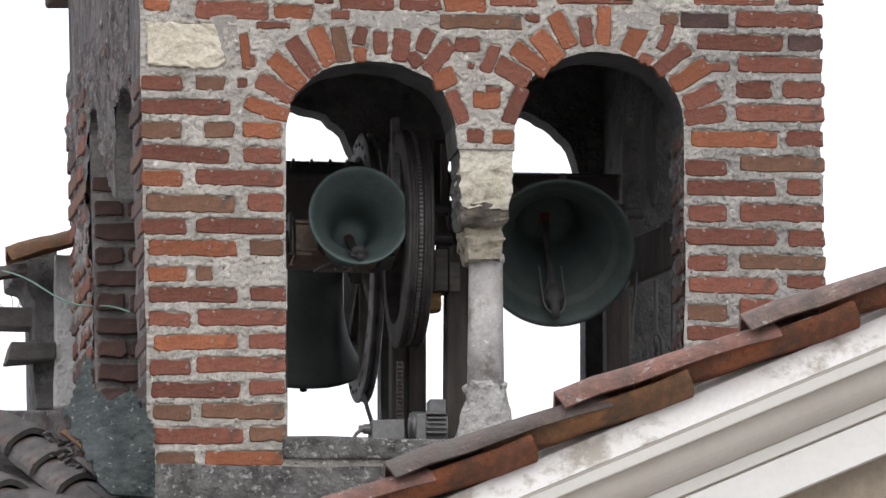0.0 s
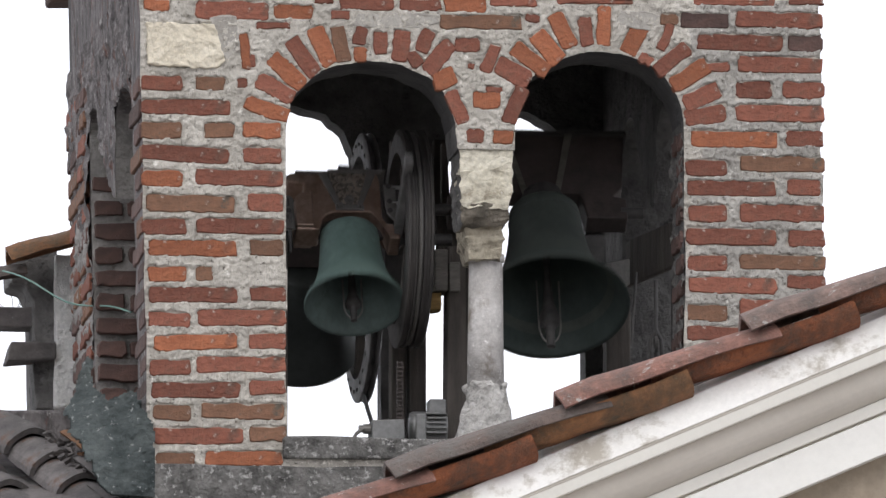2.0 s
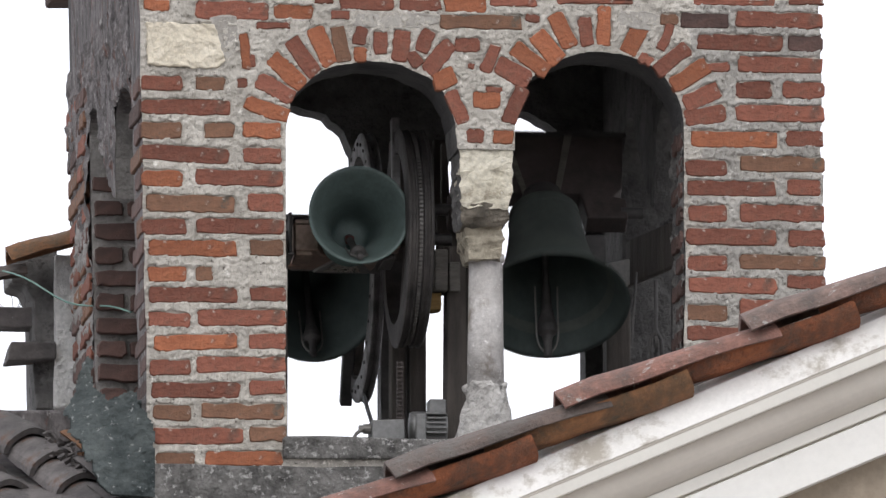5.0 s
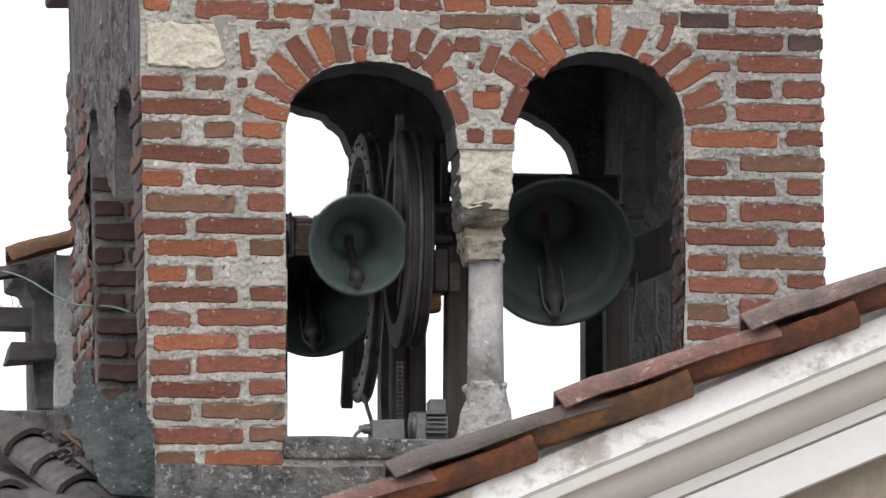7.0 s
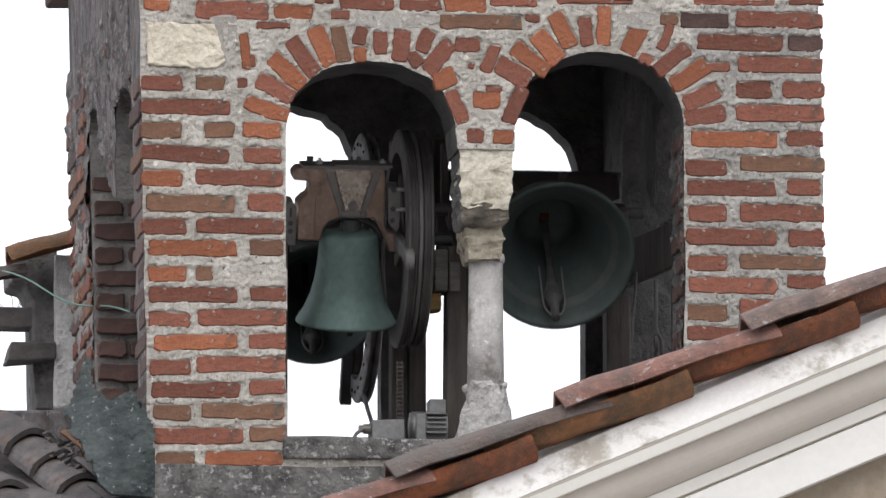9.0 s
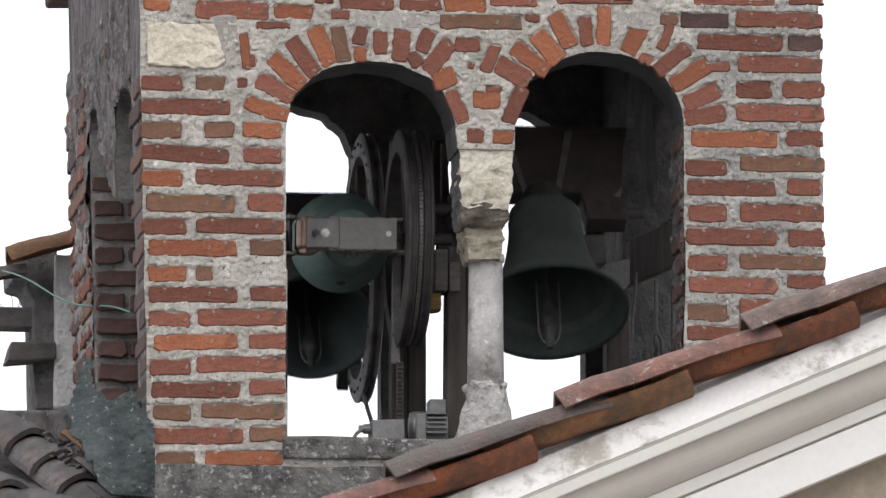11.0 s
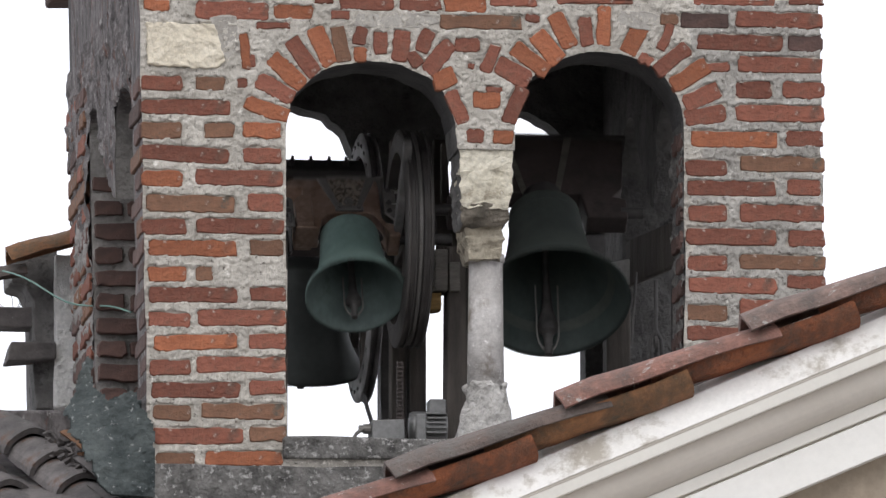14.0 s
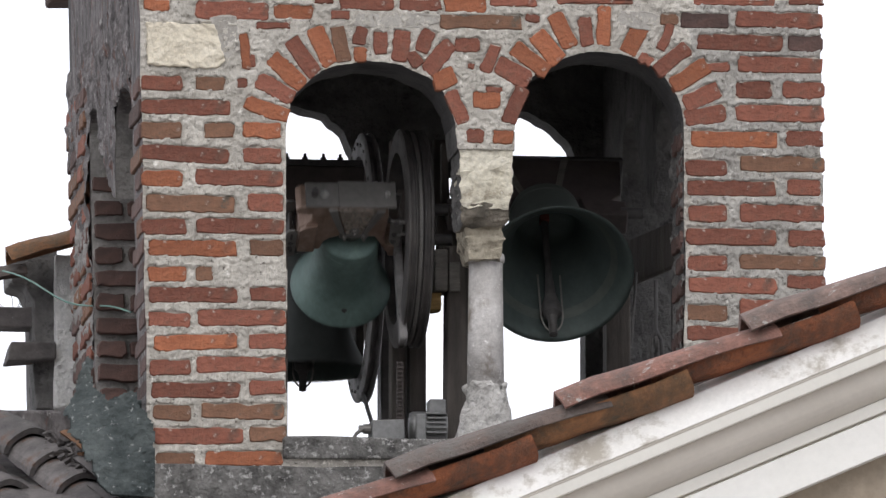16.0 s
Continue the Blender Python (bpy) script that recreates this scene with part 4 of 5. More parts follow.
# ---- the lower building beside the tower ----
def annex():
    footing = rough(prism([(-1.043, -0.474), (-0.917, -0.474), (-0.895, -0.791), (-1.025, -0.791)], 0.16, 0.6, 0.01), 0.01, 8, 4)
    ob = part("footing", footing, GREEN_CEMENT)
    tagged(ob, "green-stained cement footing at the tower's side", "footing", kind="structure")
    low_wall = part("wall_lower", rough(box(-1.591, -0.907, 1.05, 2.75, -0.861, -0.388, 0.01), 0.008, 9, 5), SOOT_WALL)
    tagged(low_wall, "dark weathered wall of the lower building", "wall", kind="structure")
    shaft = part("wall_annex", box(-1.591, -0.907, 0.1, 2.75, GROUND_Z, -0.861, 0), SOOT_WALL)
    tagged(shaft, "plain dark wall of the lower building", "wall", kind="structure")
    pier = thing("plaster_pier", "rough white plastered pier with a dark side and a tile coping", "pier")
    y = 2.42
    part("face", rough(box(-0.989, -0.91, y, y + 0.25, -0.189, 0.325, 0.006), 0.008, 20, 5), PLASTER, pier)
    part("flank", rough(prism([(-1.048, -0.188), (-0.977, -0.188), (-0.977, 0.35), (-1.127, 0.322), (-1.131, 0.237), (-1.086, 0.227), (-1.058, 0.174)], 2.47, 2.75, 0.008), 0.006, 14, 2), DARK_WALL, pier)
    a, b = Vector((-1.147, 2.35, 0.281)), Vector((-0.917, 2.35, 0.349))
    d = b - a
    coping = roof_tile(Matrix.Translation(a) @ d.to_track_quat("X", "Z").to_matrix().to_4x4(), d.length, 0.078, 0.070, 0.75, TILE_BROWN,
                       "brown half-round coping tile capping the plaster pier", "coping tiles", arc=178)
    a, b = Vector((-1.248, 2.4, 0.222)), Vector((-1.084, 2.4, 0.248))
    d = b - a
    roof_tile(Matrix.Translation(a) @ d.to_track_quat("X", "Z").to_matrix().to_4x4(), d.length, 0.05, 0.055, 0.8, TILE_GREY, "grey half-round coping tile beside the pier", "coping tiles", arc=178)
    part("stub", rough(box(-1.22, -1.033, 2.5, 2.62, 0.091, 0.159, 0.006), 0.004, 12, 2), TILE_DARK, pier, "dark projecting tile ledge")
    part("stub", rough(prism([(-1.15, -0.036), (-1.135, 0.028), (-0.986, 0.031), (-0.986, -0.025)], 2.4, 2.55, 0.006), 0.004, 12, 2), TILE_DARK, pier, "dark projecting tile ledge")
    wire = thing("wire", "thin green plastic wire strung across to the tower", "wire")
    pts = []
    for i in range(13):
        t = i / 12
        pts.append(Vector((-1.184, 2.2, 0.232)).lerp(Vector((-0.834, 1.5, -0.005)), t) - Vector((0, 0, 0.02 * math.sin(t * math.pi) - 0.012 * math.sin(t * 9))))
    part("strand", tube(pts, 0.0032, 8), GREEN_WIRE, wire)
    weed = thing("dry_weed", "thin dry weed stems rooted on the ledge", "weed")
    for i in range(9):
        base = Vector((-1.084, 2.55, 0.142)) + Vector((random.uniform(-0.04, 0.04), 0, 0))
        tip = base + Vector((random.uniform(-0.05, 0.05), random.uniform(-0.02, 0.02), random.uniform(0.02, 0.07)))
        part("stem", tube([base, base.lerp(tip, 0.6) + Vector((random.uniform(-0.012, 0.012), 0, 0.01)), tip], 0.0012, 5), TILE_DARK, weed)
    eave = part("eave", rough(box(-1.019, -0.698, 2.31, 2.5, 1.154, 1.254, 0.01), 0.006, 12, 3), BRICK_DARK)
    tagged(eave, "dark projecting eave stone at the rear corner of the tower", "eave", kind="structure")
    rubble = bmesh.new()
    for i in range(46):
        p = Vector((-1.167, 0.62, -0.495)).lerp(Vector((-1.099, 0.33, -0.631)), random.random()) + Vector((random.uniform(-0.07, 0.05), random.uniform(-0.05, 0.05), random.uniform(-0.06, 0.005)))
        w = random.uniform(0.004, 0.013)
        chip = box(-w, w, -w * 0.7, w * 0.7, -0.004, 0.004, 0.001, None, w * 0.2)
        bmesh.ops.transform(chip, matrix=Matrix.Translation(p) @ Euler([random.uniform(-0.6, 0.6) for _ in range(3)]).to_matrix().to_4x4(), verts=chip.verts)
        merged(rubble, chip)
    ob = part("tile_rubble", rubble, TILE_DARK)
    tagged(ob, "broken tile chips and debris heaped against the flashing", "rubble", kind="stuff")
    # hip ridge of old tiles coming down towards the eye
    axis = Vector((0.33, -0.82, -0.46)).normalized()
    turn = axis.to_track_quat("X", "Z").to_matrix().to_4x4()
    start = Vector((-1.335, 0.95, -0.445))
    for row, count in ((0, 5), (1, 4)):
        for i in range(count):
            p = start + axis * (0.20 * i + 0.07 * row) + Vector((-0.19, -0.02, -0.075)) * row
            roof_tile(Matrix.Translation(p) @ turn @ pose(0.30, 0, 0, random.uniform(-7, 7), 5, 180 + random.uniform(-3, 3)), 0.30, 0.100, 0.078, 0.95, TILE_DARK,
                      "dark weathered ridge tile of the lower roof", "ridge tiles", 0.02, 178)
    for i, (px, py) in enumerate(((0, 0), (1, 0), (2, 0))):
        q = Vector((-1.112, 0.5, -0.597)) + Vector((0.03 * i, -0.12 * i, -0.10 * i))
        roof_tile(Matrix.Translation(q) @ turn @ pose(0.2, 0, 0, 40, 0, 180), 0.26, 0.075, 0.06, 0.9, TILE_DARK if i else TILE_BROWN, "dark old roof tile tucked against the flashing", "ridge tiles")
    bm = bmesh.new()
    vs = [bm.verts.new(p) for p in ((-1.625, 1.5, -0.47), (-1.057, 1.5, -0.34), (-1.131, -0.4, -1.005), (-1.795, -0.4, -1.016))]
    bm.faces.new(vs)
    ext = bmesh.ops.extrude_face_region(bm, geom=list(bm.faces))
    bmesh.ops.translate(bm, vec=(0, 0, -0.25), verts=[g for g in ext["geom"] if isinstance(g, bmesh.types.BMVert)])
    low = part("roof_lower", rough(bm, 0.02, 8, 6), TILE_DARK)
    tagged(low, "mossy debris and dark old tiles of the lower roof", "roof", kind="structure")


annex()


# ---- bricks of the front wall ----
BRICKS = {"r": BRICK_RED, "o": BRICK_ORANGE, "b": BRICK_BROWN, "k": BRICK_DARK}


def worn_block(width, height, proud, bite):
    """An old hand-made brick seen from its face: uneven outline, rounded arrises."""
    bm = bmesh.new()
    n_long = max(3, int(width / 0.035))
    outline = []
    w, h = width / 2, height / 2
    c = min(w, h) * 0.42
    for k in range(n_long + 1):
        outline.append((-w + c + (2 * w - 2 * c) * k / n_long, -h))
    outline += [(w - c * 0.3, -h + c * 0.3), (w, -h + c), (w, h - c), (w - c * 0.3, h - c * 0.3)]
    for k in range(n_long + 1):
        outline.append((w - c - (2 * w - 2 * c) * k / n_long, h))
    outline += [(-w + c * 0.3, h - c * 0.3), (-w, h - c), (-w, -h + c), (-w + c * 0.3, -h + c * 0.3)]
    outline = [(x + random.gauss(0, bite), z + random.gauss(0, bite)) for x, z in outline]
    rings = []
    for y, k in ((0.02, 1.02), (-proud * 0.45, 1.0), (-proud, 0.0)):
        ring = []
        for x, z in outline:
            m = math.hypot(x, z)
            f = 1.0 if k else max(0.0, 1 - 0.003 / max(m, 0.01))
            ring.append(bm.verts.new((x * f * (k or 1), y, z * (f if k else max(0.3, (abs(z) - 0.003) / max(abs(z), 0.0031))) * (k or 1))))
        rings.append(ring)
    for p, q in zip(rings, rings[1:]):
        for i in range(len(p)):
            bm.faces.new((p[i], p[(i + 1) % len(p)], q[(i + 1) % len(p)], q[i]))
    mid = bm.verts.new((random.uniform(-0.2, 0.2) * w, -proud, 0))
    for i in range(len(rings[2])):
        bm.faces.new((rings[2][i], rings[2][(i + 1) % len(rings[2])], mid))
    return bm


def brick(kind, x, z, width, height, tilt=0.0):
    bm = worn_block(width, height, random.uniform(0.004, 0.0075), 0.0020)
    ob = part("brick", bm, BRICKS[kind], wall_front)
    ob.matrix_basis = pose(x, random.uniform(-0.001, 0.001), z, 0, -tilt, 0)
    LAID.append((x, z, width, height, radians(tilt)))
    return ob


LAID = []


brick("o", -0.912, 0.763, 0.082, 0.036, -2.5)
brick("r", -0.671, 0.75, 0.23, 0.059, -0.9)
brick("o", -0.477, 0.749, 0.121, 0.046, 0.0)
brick("r", -0.541, 0.704, 0.113, 0.023, 0.0)
brick("r", -0.895, 0.512, 0.129, 0.048, 0.0)
brick("b", -0.742, 0.515, 0.095, 0.045, 0.0)
brick("r", -0.639, 0.517, 0.032, 0.03, 0.0)
brick("r", -0.818, 0.438, 0.282, 0.048, 0.0)
brick("b", -0.894, 0.363, 0.13, 0.052, 0.0)
brick("b", -0.713, 0.366, 0.098, 0.048, 0.0)
brick("o", -0.578, 0.369, 0.123, 0.048, 0.0)
brick("r", -0.82, 0.287, 0.277, 0.05, -2.6)
brick("r", -0.575, 0.287, 0.121, 0.048, 0.0)
brick("o", -0.892, 0.208, 0.127, 0.05, -0.8)
brick("r", -0.648, 0.215, 0.28, 0.05, -0.4)
brick("b", -0.804, 0.13, 0.28, 0.054, 0.0)
brick("r", -0.564, 0.137, 0.114, 0.054, 0.9)
brick("r", -0.885, 0.054, 0.139, 0.05, 0.0)
brick("r", -0.645, 0.06, 0.279, 0.048, 0.0)
brick("o", -0.796, -0.012, 0.282, 0.05, 0.4)
brick("b", -0.56, -0.007, 0.109, 0.048, 0.0)
brick("o", -0.876, -0.096, 0.121, 0.05, 0.8)
brick("b", -0.76, -0.093, 0.055, 0.046, 0.0)
brick("r", -0.795, -0.161, 0.282, 0.048, 0.4)
brick("r", -0.558, -0.154, 0.113, 0.045, 0.0)
brick("r", -0.869, -0.241, 0.134, 0.046, 0.0)
brick("r", -0.64, -0.231, 0.277, 0.05, 0.7)
brick("o", -0.786, -0.312, 0.264, 0.048, 2.7)
brick("r", -0.557, -0.305, 0.12, 0.05, 0.9)
brick("r", -0.866, -0.394, 0.132, 0.048, 1.5)
brick("r", -0.64, -0.38, 0.284, 0.05, 1.1)
brick("r", -0.785, -0.464, 0.28, 0.05, 0.7)
brick("r", -0.559, -0.453, 0.116, 0.046, 1.8)
brick("b", -0.86, -0.538, 0.12, 0.05, 0.0)
brick("b", -0.637, -0.529, 0.264, 0.05, 0.4)
brick("r", -0.777, -0.61, 0.284, 0.052, 0.7)
brick("b", -0.557, -0.6, 0.113, 0.05, 0.9)
brick("b", -0.85, -0.687, 0.125, 0.045, 0.8)
brick("o", -0.633, -0.679, 0.246, 0.045, 0.8)
brick("r", 0.93, 0.809, 0.263, 0.021, 0.0)
brick("r", 1.161, 0.814, 0.111, 0.021, 0.0)
brick("k", 0.835, 0.747, 0.155, 0.048, 0.0)
brick("r", 1.074, 0.754, 0.28, 0.05, 0.0)
brick("r", 0.947, 0.679, 0.273, 0.052, 0.0)
brick("k", 1.16, 0.681, 0.111, 0.05, 0.0)
brick("r", 0.88, 0.598, 0.07, 0.027, 0.0)
brick("r", 1.078, 0.609, 0.271, 0.05, 0.0)
brick("r", 0.993, 0.527, 0.114, 0.054, 0.0)
brick("r", 1.151, 0.53, 0.13, 0.052, 0.0)
brick("r", 1.077, 0.453, 0.28, 0.054, 0.0)
brick("o", 0.931, 0.368, 0.279, 0.052, 0.0)
brick("r", 1.155, 0.374, 0.12, 0.05, 0.0)
brick("r", 0.841, 0.274, 0.132, 0.052, 0.0)
brick("b", 1.083, 0.291, 0.271, 0.05, 0.0)
brick("r", 0.921, 0.21, 0.284, 0.05, 0.0)
brick("r", 1.153, 0.217, 0.107, 0.05, 0.0)
brick("r", 0.844, 0.128, 0.125, 0.055, 0.0)
brick("r", 1.083, 0.134, 0.273, 0.054, 0.0)
brick("r", 0.92, 0.055, 0.289, 0.054, 0.0)
brick("r", 1.162, 0.054, 0.118, 0.052, 0.0)
brick("r", 0.843, -0.03, 0.125, 0.05, 0.0)
brick("b", 1.084, -0.024, 0.275, 0.048, 0.0)
brick("r", 0.924, -0.101, 0.28, 0.05, 0.0)
brick("r", 1.161, -0.086, 0.125, 0.043, 0.0)
brick("b", 0.843, -0.189, 0.129, 0.05, 0.0)
brick("r", 1.084, -0.17, 0.277, 0.05, 0.0)
brick("r", 0.921, -0.256, 0.284, 0.046, 0.0)
brick("r", 1.161, -0.248, 0.125, 0.046, 0.0)
brick("r", -0.326, 0.743, 0.064, 0.03, 0.0)
brick("r", -0.244, 0.779, 0.173, 0.039, 0.0)
brick("r", -0.074, 0.78, 0.132, 0.036, 0.0)
brick("o", 0.071, 0.781, 0.134, 0.043, 0.0)
brick("b", 0.121, 0.728, 0.261, 0.045, 0.0)
brick("r", 0.224, 0.793, 0.15, 0.025, 0.0)
brick("r", 0.486, 0.802, 0.245, 0.021, 0.0)
brick("r", -0.381, 0.787, 0.062, 0.018, 0.0)
brick("b", 0.722, 0.749, 0.057, 0.036, 0.0)
brick("r", 0.078, 0.654, 0.08, 0.043, 0.0)
brick("o", 0.139, 0.478, 0.089, 0.054, 0.0)
brick("r", 0.103, 0.362, 0.054, 0.046, 0.0)
brick("o", 0.192, 0.361, 0.066, 0.043, 0.0)
brick("r", 0.164, 0.513, 0.054, 0.021, 0.0)
brick("r", 0.09, 0.586, 0.021, 0.018, 0.0)
brick("o", -0.561, 0.436, 0.143, 0.048, -17)
brick("r", -0.534, 0.501, 0.129, 0.054, -27)
brick("o", -0.497, 0.558, 0.139, 0.055, -42)
brick("r", -0.446, 0.604, 0.139, 0.054, -54)
brick("o", -0.384, 0.64, 0.129, 0.057, -66)
brick("b", -0.326, 0.647, 0.118, 0.048, -78)
brick("r", -0.263, 0.677, 0.061, 0.041, 75)
brick("o", -0.265, 0.617, 0.046, 0.041, 88)
brick("r", -0.2, 0.656, 0.075, 0.046, 88)
brick("r", -0.135, 0.648, 0.1, 0.054, 82)
brick("r", -0.059, 0.663, 0.079, 0.05, 68)
brick("r", -0.092, 0.604, 0.043, 0.054, 40)
brick("r", -0.013, 0.611, 0.125, 0.054, 52)
brick("o", 0.005, 0.544, 0.075, 0.061, 25)
brick("r", 0.045, 0.455, 0.111, 0.046, -68)
brick("r", 0.151, 0.612, 0.093, 0.039, 68)
brick("r", 0.225, 0.569, 0.118, 0.064, -27)
brick("r", 0.231, 0.464, 0.125, 0.05, 68)
brick("o", 0.278, 0.611, 0.136, 0.054, -38)
brick("o", 0.332, 0.652, 0.118, 0.061, -50)
brick("o", 0.382, 0.706, 0.118, 0.057, -62)
brick("r", 0.456, 0.705, 0.096, 0.046, -82)
brick("o", 0.514, 0.723, 0.129, 0.046, 88)
brick("o", 0.612, 0.687, 0.114, 0.057, 62)
brick("r", 0.711, 0.692, 0.093, 0.029, 70)
brick("r", 0.648, 0.62, 0.046, 0.032, -30)
brick("r", 0.733, 0.622, 0.132, 0.05, 40)
brick("o", 0.789, 0.57, 0.136, 0.057, 33)
brick("r", 0.825, 0.502, 0.125, 0.057, 25)
brick("r", 0.837, 0.443, 0.132, 0.054, 8)
brick("o", -0.63, 0.619, 0.114, 0.03, -82)
brick("r", -0.614, 0.59, 0.036, 0.039, 0)
brick("r", 0.285, 0.744, 0.046, 0.025, -10)


def quoin():
    """Rough-hewn cream corner stone, its right side broken away at a slant."""
    bm = prism([(-0.942, 0.578), (-0.944, 0.704), (-0.87, 0.707), (-0.727, 0.702), (-0.713, 0.648), (-0.692, 0.585), (-0.722, 0.566), (-0.80, 0.560), (-0.87, 0.567)], -0.014, 0.02, 0.004)
    bmesh.ops.triangulate(bm, faces=list(bm.faces))
    bmesh.ops.subdivide_edges(bm, edges=list(bm.edges), cuts=8, use_grid_fill=True)
    for v in bm.verts:
        v.co += 0.007 * Vector(noise.noise_vector((v.co.x * 12, v.co.y * 12, v.co.z * 34))) + 0.0045 * Vector(noise.noise_vector(v.co * 60))
    part("stone", bm, STONE, wall_front, "pale cream rough-hewn corner stone")
    part("mortar_patch", rough(rough(prism([(-0.744, 0.725), (-0.704, 0.736), (-0.658, 0.731), (-0.652, 0.671), (-0.659, 0.617), (-0.683, 0.595), (-0.704, 0.606), (-0.726, 0.671)], -0.008, 0.01, 0.003), 0.004, 25, 3), 0.002, 90), CEMENT_PALE, wall_front, "smooth grey cement patch")
    part("mortar_patch", rough(rough(prism([(-0.291, 0.707), (-0.27, 0.747), (-0.169, 0.754), (-0.025, 0.751), (-0.011, 0.725), (-0.076, 0.707), (-0.169, 0.7)], -0.0065, 0.01, 0.003), 0.004, 25, 3), 0.002, 90), CEMENT_PALE, wall_front)
    part("mortar_patch", rough(rough(prism([(0.548, 0.725), (0.562, 0.773), (0.641, 0.776), (0.692, 0.758), (0.677, 0.707), (0.605, 0.718)], -0.0065, 0.01, 0.003), 0.004, 25, 3), 0.002, 90), CEMENT_PALE, wall_front)


quoin()


def field(shape, cell, octaves, rng):
    """Smooth random relief over a grid, from several sizes of lump."""
    total = np.zeros(shape)
    for size, weight in octaves:
        k = size / cell
        h, w = int(shape[0] / k) + 3, int(shape[1] / k) + 3
        seeds = rng.normal(0, 1, (h, w))
        v, u = np.arange(shape[0]) / k, np.arange(shape[1]) / k
        i, j = v.astype(int), u.astype(int)
        f, g = v - i, u - j
        f, g = (f * f * (3 - 2 * f))[:, None], (g * g * (3 - 2 * g))[None, :]
        a, b = seeds[np.ix_(i, j)], seeds[np.ix_(i, j + 1)]
        c, d = seeds[np.ix_(i + 1, j)], seeds[np.ix_(i + 1, j + 1)]
        total += weight * ((a * (1 - g) + b * g) * (1 - f) + (c * (1 - g) + d * g) * f)
    return total


def inside(px, pz, loop):
    """Which of the points lie in a closed loop."""
    odd = np.zeros(px.shape, bool)
    for (xa, za), (xb, zb) in zip(loop, loop[1:] + loop[:1]):
        if za != zb:
            odd ^= ((za > pz) != (zb > pz)) & (px < (xb - xa) * (pz - za) / (zb - za) + xa)
    return odd


def mortar_relief():
    """The lumpy pointing that stands proud round the bricks, its edges ragged against them."""
    rng = np.random.default_rng(7)
    cell = 0.0045
    xs = np.arange(-0.991, 1.23, cell)
    zs = np.arange(-0.71, 0.82, cell)
    gx, gz = np.meshgrid(xs, zs)
    near = np.full(gx.shape, 1.0)
    for x, z, w, h, a in LAID + [(-0.822, 0.635, 0.235, 0.135, 0.0)]:
        u = (gx - x) * math.cos(a) + (gz - z) * math.sin(a)
        v = -(gx - x) * math.sin(a) + (gz - z) * math.cos(a)
        du, dv = np.abs(u) - w / 2 + 0.006, np.abs(v) - h / 2 + 0.006
        d = np.hypot(np.maximum(du, 0), np.maximum(dv, 0)) + np.minimum(np.maximum(du, dv), 0) - 0.006
        near = np.minimum(near, d)
    near += 0.0022 * field(gx.shape, cell, ((0.014, 1.0), (0.05, 0.9), (0.006, 0.5)), rng)
    rise = np.clip((near + 0.003) / 0.005, 0, 1)
    rise = rise * rise * (3 - 2 * rise)
    lumps = 0.0019 * field(gx.shape, cell, ((0.035, 0.8), (0.014, 1.0), (0.007, 1.2)), rng)
    gy = 0.012 - rise * (0.0178 + lumps)
    cx, cz = (gx[:-1, :-1] + gx[1:, 1:]) / 2, (gz[:-1, :-1] + gz[1:, 1:]) / 2
    keep = ~inside(cx, cz, hole) & inside(cx, cz, outline)
    n = gx.shape[1]
    i, j = np.nonzero(keep)
    a = i * n + j
    faces = np.stack([a, a + 1, a + n + 1, a + n], 1)
    used, back = np.unique(faces, return_inverse=True)
    co = np.stack([gx.ravel(), gy.ravel(), gz.ravel()], 1)[used]
    me = bpy.data.meshes.new("mortar")
    me.from_pydata(co.tolist(), [], back.reshape(-1, 4).tolist())
    me.materials.append(MORTAR)
    me.materials.append(MORTAR_GREY)
    for f in me.polygons:
        f.use_smooth = True
        x, _, z = f.center
        if x + 0.09 * noise.noise((x * 5, 3.1, z * 5)) + 0.02 * noise.noise((x * 30, 3.1, z * 30)) > 0.80:
            f.material_index = 1
    ob = new("mortar", me)
    ob.parent = wall_front
    tagged(ob, "rough grey lime mortar joints standing proud of the bricks", kind="stuff")


mortar_relief()


# ---- bricks of the side wall ----
def side_bricks():
    """Courses at the belfry's corner, on the rear pier and on the far jamb of the side openings."""
    for i in range(17):
        z = 0.511 - i * 0.074
        d = 0.30 if i % 2 else 0.17
        bm = worn_block(d, 0.052, 0.007, 0.002)
        ob = part("brick", bm, random.choice((BRICK_BROWN, BRICK_DARK, BRICK_DARK)), wall_left)
        ob.matrix_basis = pose(-0.959 + 0.030 * (0.526 - z) - 0.004, d / 2 + 0.006, z, 0, 0, -90)
    for i in range(20):
        z = 0.748 - i * 0.077
        for d0, d1 in (((1.72, 1.86), (1.885, 2.0), (2.02, 2.29)) if i % 2 else ((1.72, 1.98), (2.005, 2.29))):
            bm = worn_block(d1 - d0, 0.052, random.uniform(0.003, 0.009), 0.003)
            ob = part("brick", bm, random.choice((BRICK_BROWN, BRICK_DARK, BRICK_RED)), wall_left)
            ob.matrix_basis = pose(side_x((d0 + d1) / 2, z) - 0.006, (d0 + d1) / 2, z, 0, 0, -90)
    for i in range(11):
        z = 0.443 - i * 0.077
        for a, b in (((0.01, 0.10), (0.12, 0.275)) if i % 2 else ((0.008, 0.175), (0.195, 0.275))):
            bm = worn_block(b - a, 0.052, 0.008, 0.0025)
            ob = part("brick", bm, BRICK_DARK, wall_left)
            ob.matrix_basis = pose(side_x(1.7, z) + (a + b) / 2, 1.672, z)


side_bricks()


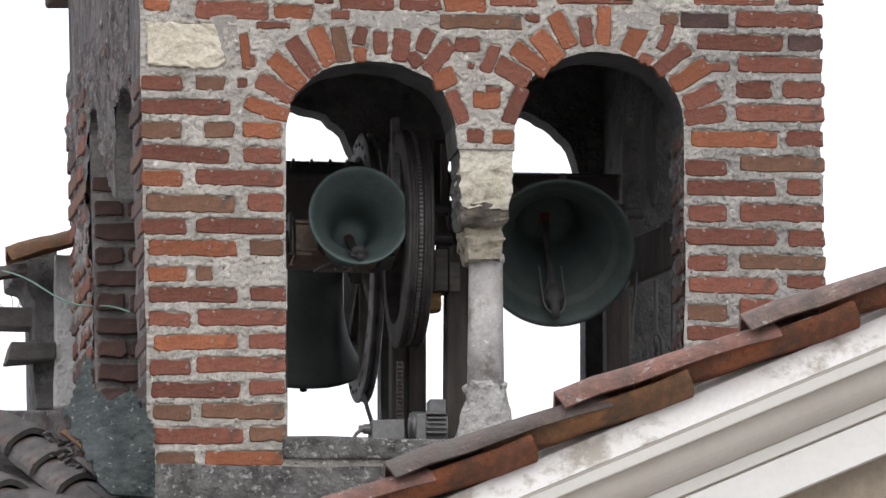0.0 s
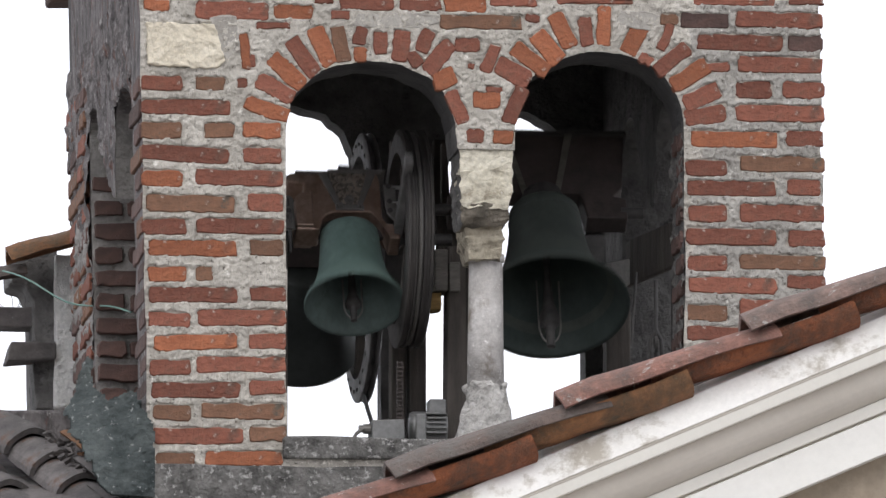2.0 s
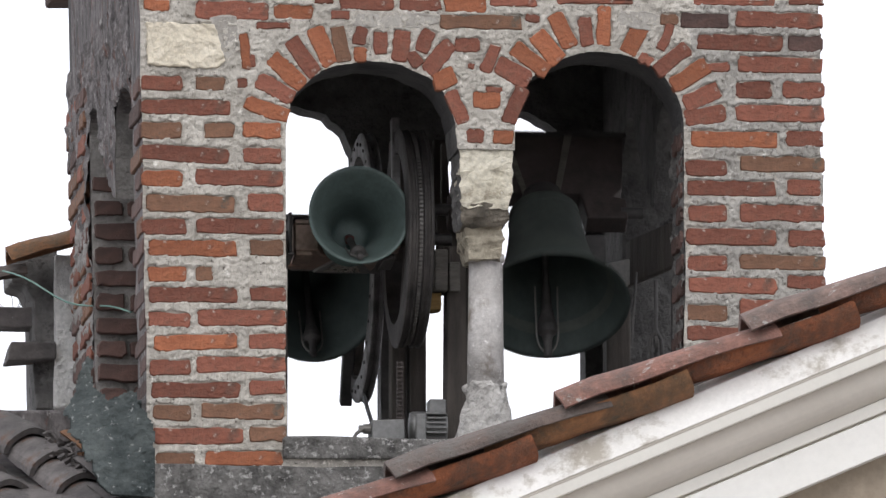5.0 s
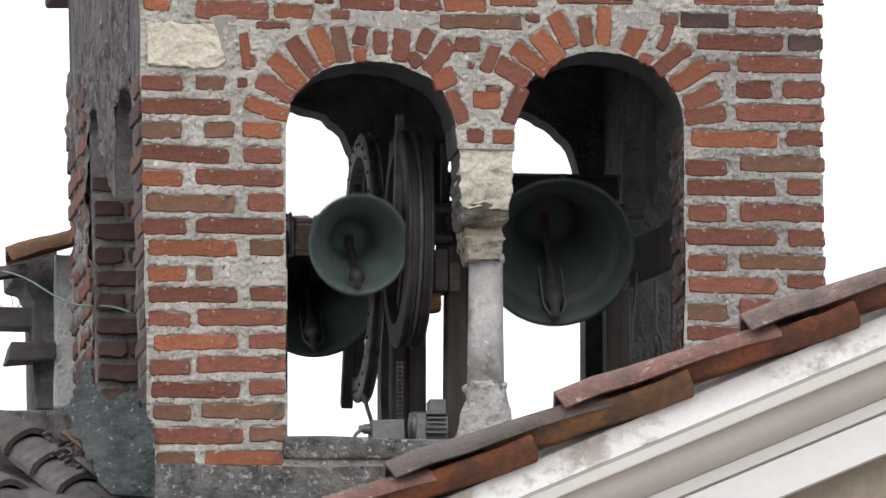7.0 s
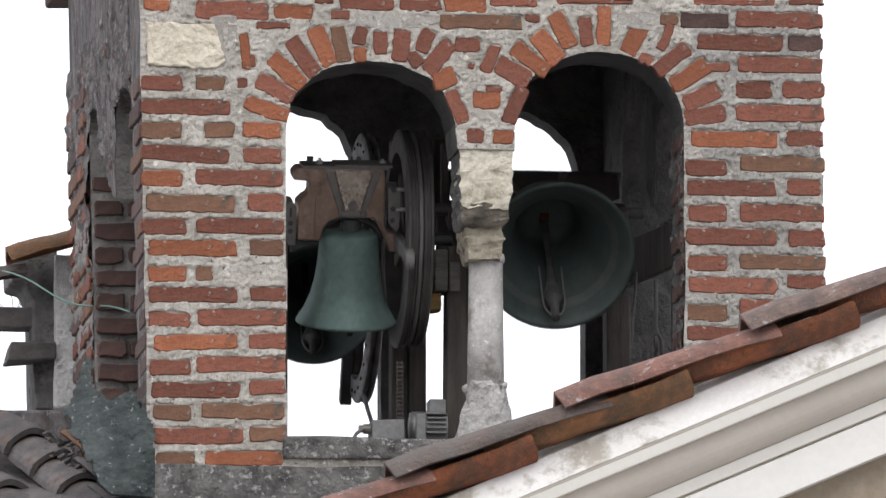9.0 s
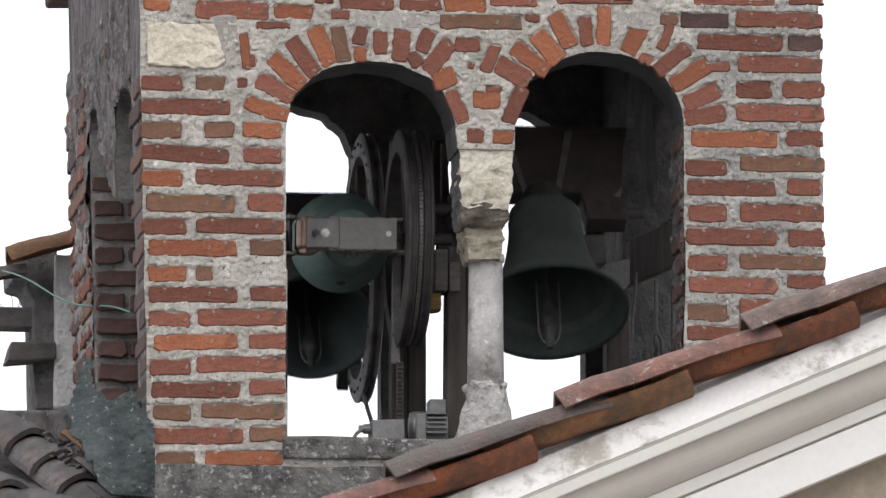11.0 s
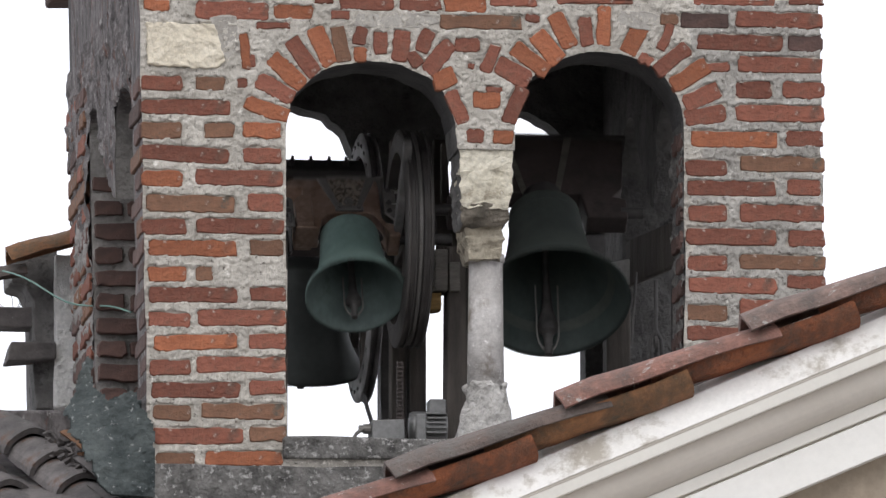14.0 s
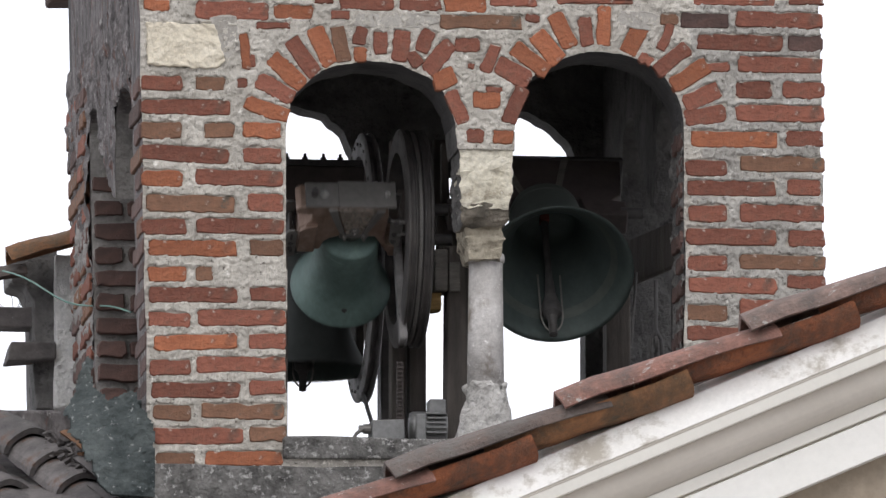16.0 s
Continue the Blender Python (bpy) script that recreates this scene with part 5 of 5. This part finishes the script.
def side_relief():
    """Crumbling render on the belfry's outer side, worn down to the courses beneath."""
    rng = np.random.default_rng(11)
    cell = 0.011
    us, zs = np.arange(0.35, BACK - 0.005, cell), np.arange(-0.575, 0.907, cell)
    gu, gz = np.meshgrid(us, zs)
    lump = field(gu.shape, cell, ((0.22, 0.8), (0.09, 0.9), (0.035, 0.8), (0.016, 0.5)), rng)
    course = np.clip(np.sin((gz - 0.454) / 0.074 * 2 * math.pi) * 3, -1, 1) * np.clip((0.327 - gz) / 0.3 + 0.3, 0, 1)
    gx = side_x(gu, gz) - 0.004 - 0.0055 * lump + 0.0035 * course
    cu, cz = (gu[:-1, :-1] + gu[1:, 1:]) / 2, (gz[:-1, :-1] + gz[1:, 1:]) / 2
    keep = ~inside(cu, cz, lancets())
    n = gu.shape[1]
    i, j = np.nonzero(keep)
    a = i * n + j
    faces = np.stack([a, a + n, a + n + 1, a + 1], 1)
    used, back = np.unique(faces, return_inverse=True)
    me = bpy.data.meshes.new("render_coat")
    me.from_pydata(np.stack([gx.ravel(), gu.ravel(), gz.ravel()], 1)[used].tolist(), [], back.reshape(-1, 4).tolist())
    me.materials.append(SOOT_WALL)
    me.materials.append(MORTAR_DIRTY)
    for f in me.polygons:
        if f.center.z < 0.36 + 0.05 * math.sin(f.center.y * 23) and f.center.y > 1.70:
            f.material_index = 1
    ob = new("render_coat", me)
    ob.parent = wall_left
    tagged(ob, "crumbling grey and brick-red render coat", kind="stuff")


side_relief()


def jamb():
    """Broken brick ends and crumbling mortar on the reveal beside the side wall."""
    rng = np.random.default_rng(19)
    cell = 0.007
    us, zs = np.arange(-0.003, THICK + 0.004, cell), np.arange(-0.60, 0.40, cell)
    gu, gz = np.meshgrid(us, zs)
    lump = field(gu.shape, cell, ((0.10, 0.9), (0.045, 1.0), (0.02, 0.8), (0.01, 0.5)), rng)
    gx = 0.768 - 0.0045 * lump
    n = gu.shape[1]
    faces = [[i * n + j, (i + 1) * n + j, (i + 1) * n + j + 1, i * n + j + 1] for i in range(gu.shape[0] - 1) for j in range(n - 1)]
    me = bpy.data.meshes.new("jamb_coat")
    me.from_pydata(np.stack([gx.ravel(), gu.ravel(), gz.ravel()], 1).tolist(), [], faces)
    me.materials.append(REVEAL_MORTAR)
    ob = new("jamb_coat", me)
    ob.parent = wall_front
    tagged(ob, "crumbling dark mortar on the arch reveal", kind="stuff")
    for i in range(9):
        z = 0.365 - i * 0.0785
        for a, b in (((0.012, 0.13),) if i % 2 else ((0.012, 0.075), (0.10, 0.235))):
            ob = part("brick", worn_block(b - a, 0.046, random.uniform(0.004, 0.007), 0.004), BRICK_DARK, wall_front)
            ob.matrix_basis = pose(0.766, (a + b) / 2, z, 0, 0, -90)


jamb()


def flashing_coat():
    """Trowelled cement that laps up the tower's side, ragged at its upper edge."""
    rng = np.random.default_rng(5)
    cell = 0.006
    xs, zs = np.arange(-1.222, -0.912, cell), np.arange(-0.809, -0.303, cell)
    gx, gz = np.meshgrid(xs, zs)
    lump = field(gx.shape, cell, ((0.12, 1.0), (0.045, 0.8), (0.018, 0.6), (0.009, 0.4)), rng)
    ragged = 0.006 * field(gx.shape, cell, ((0.05, 1.0), (0.018, 0.7)), rng)
    share = (gx - xs[0]) / (xs[-1] - xs[0])
    gy = 0.19 - 0.215 * share ** 0.8 - 0.30 * np.clip((-0.439 - gz) / 0.36, 0, 1) * (1 - share) - 0.0032 * lump
    loop = [(-1.125, -0.345), (-1.103, -0.372), (-1.085, -0.44), (-1.058, -0.494), (-1.02, -0.475), (-0.984, -0.459), (-0.964, -0.47), (-0.95, -0.541), (-0.925, -0.61), (-0.912, -0.72), (-0.912, -0.836),
            (-1.085, -0.809), (-1.117, -0.72), (-1.161, -0.624), (-1.205, -0.54), (-1.162, -0.48), (-1.138, -0.42)]
    cx, cz = (gx[:-1, :-1] + gx[1:, 1:]) / 2 + ragged[:-1, :-1], (gz[:-1, :-1] + gz[1:, 1:]) / 2 + ragged[1:, 1:]
    i, j = np.nonzero(inside(cx, cz, loop))
    n = gx.shape[1]
    a = i * n + j
    faces = np.stack([a, a + 1, a + n + 1, a + n], 1)
    used, back = np.unique(faces, return_inverse=True)
    co = np.stack([gx.ravel(), gy.ravel(), gz.ravel()], 1)[used].tolist()
    m, fs = len(co), back.reshape(-1, 4).tolist()
    me = bpy.data.meshes.new("cement_flashing")
    # a slab 3 cm thick: the trowelled face and its back
    me.from_pydata(co + [(x, y + 0.03, z) for x, y, z in co], [], fs + [[k + m for k in f[::-1]] for f in fs])
    me.materials.append(GREEN_CEMENT)
    ob = new("cement_flashing", me)
    tagged(ob, "green-stained lumpy cement flashing against the tower's side", "flashing", kind="structure")


flashing_coat()


def motions():
    """Each bell swings freely; each clapper falls to the lower side of its bell."""
    step = [i / 10 for i in range(161)]
    for bell, clap, at, top, amp, period, peak, lean, sag, fade in (
            (bell_small, clap1, AT1, 0.01, 100, 2.393, 0.110, 0, 5, 0), (bell_rear, clap2, AT2, 0.02, 71, 2.122, 0.645, -5, 0, 0), (bell_right, clap3, AT3, 0.0, 67, 2.2554, 0.12, -1, 0, 0.18)):
        angle = swing(amp, period, peak, lean, sag, fade)
        walk(bell, [(t, pose(*at, -angle(t))) for t in step])
        walk(clap, [(t, pose(0, 0, top, 26 * math.tanh(angle(t - 0.08) / 40))) for t in step])


motions()
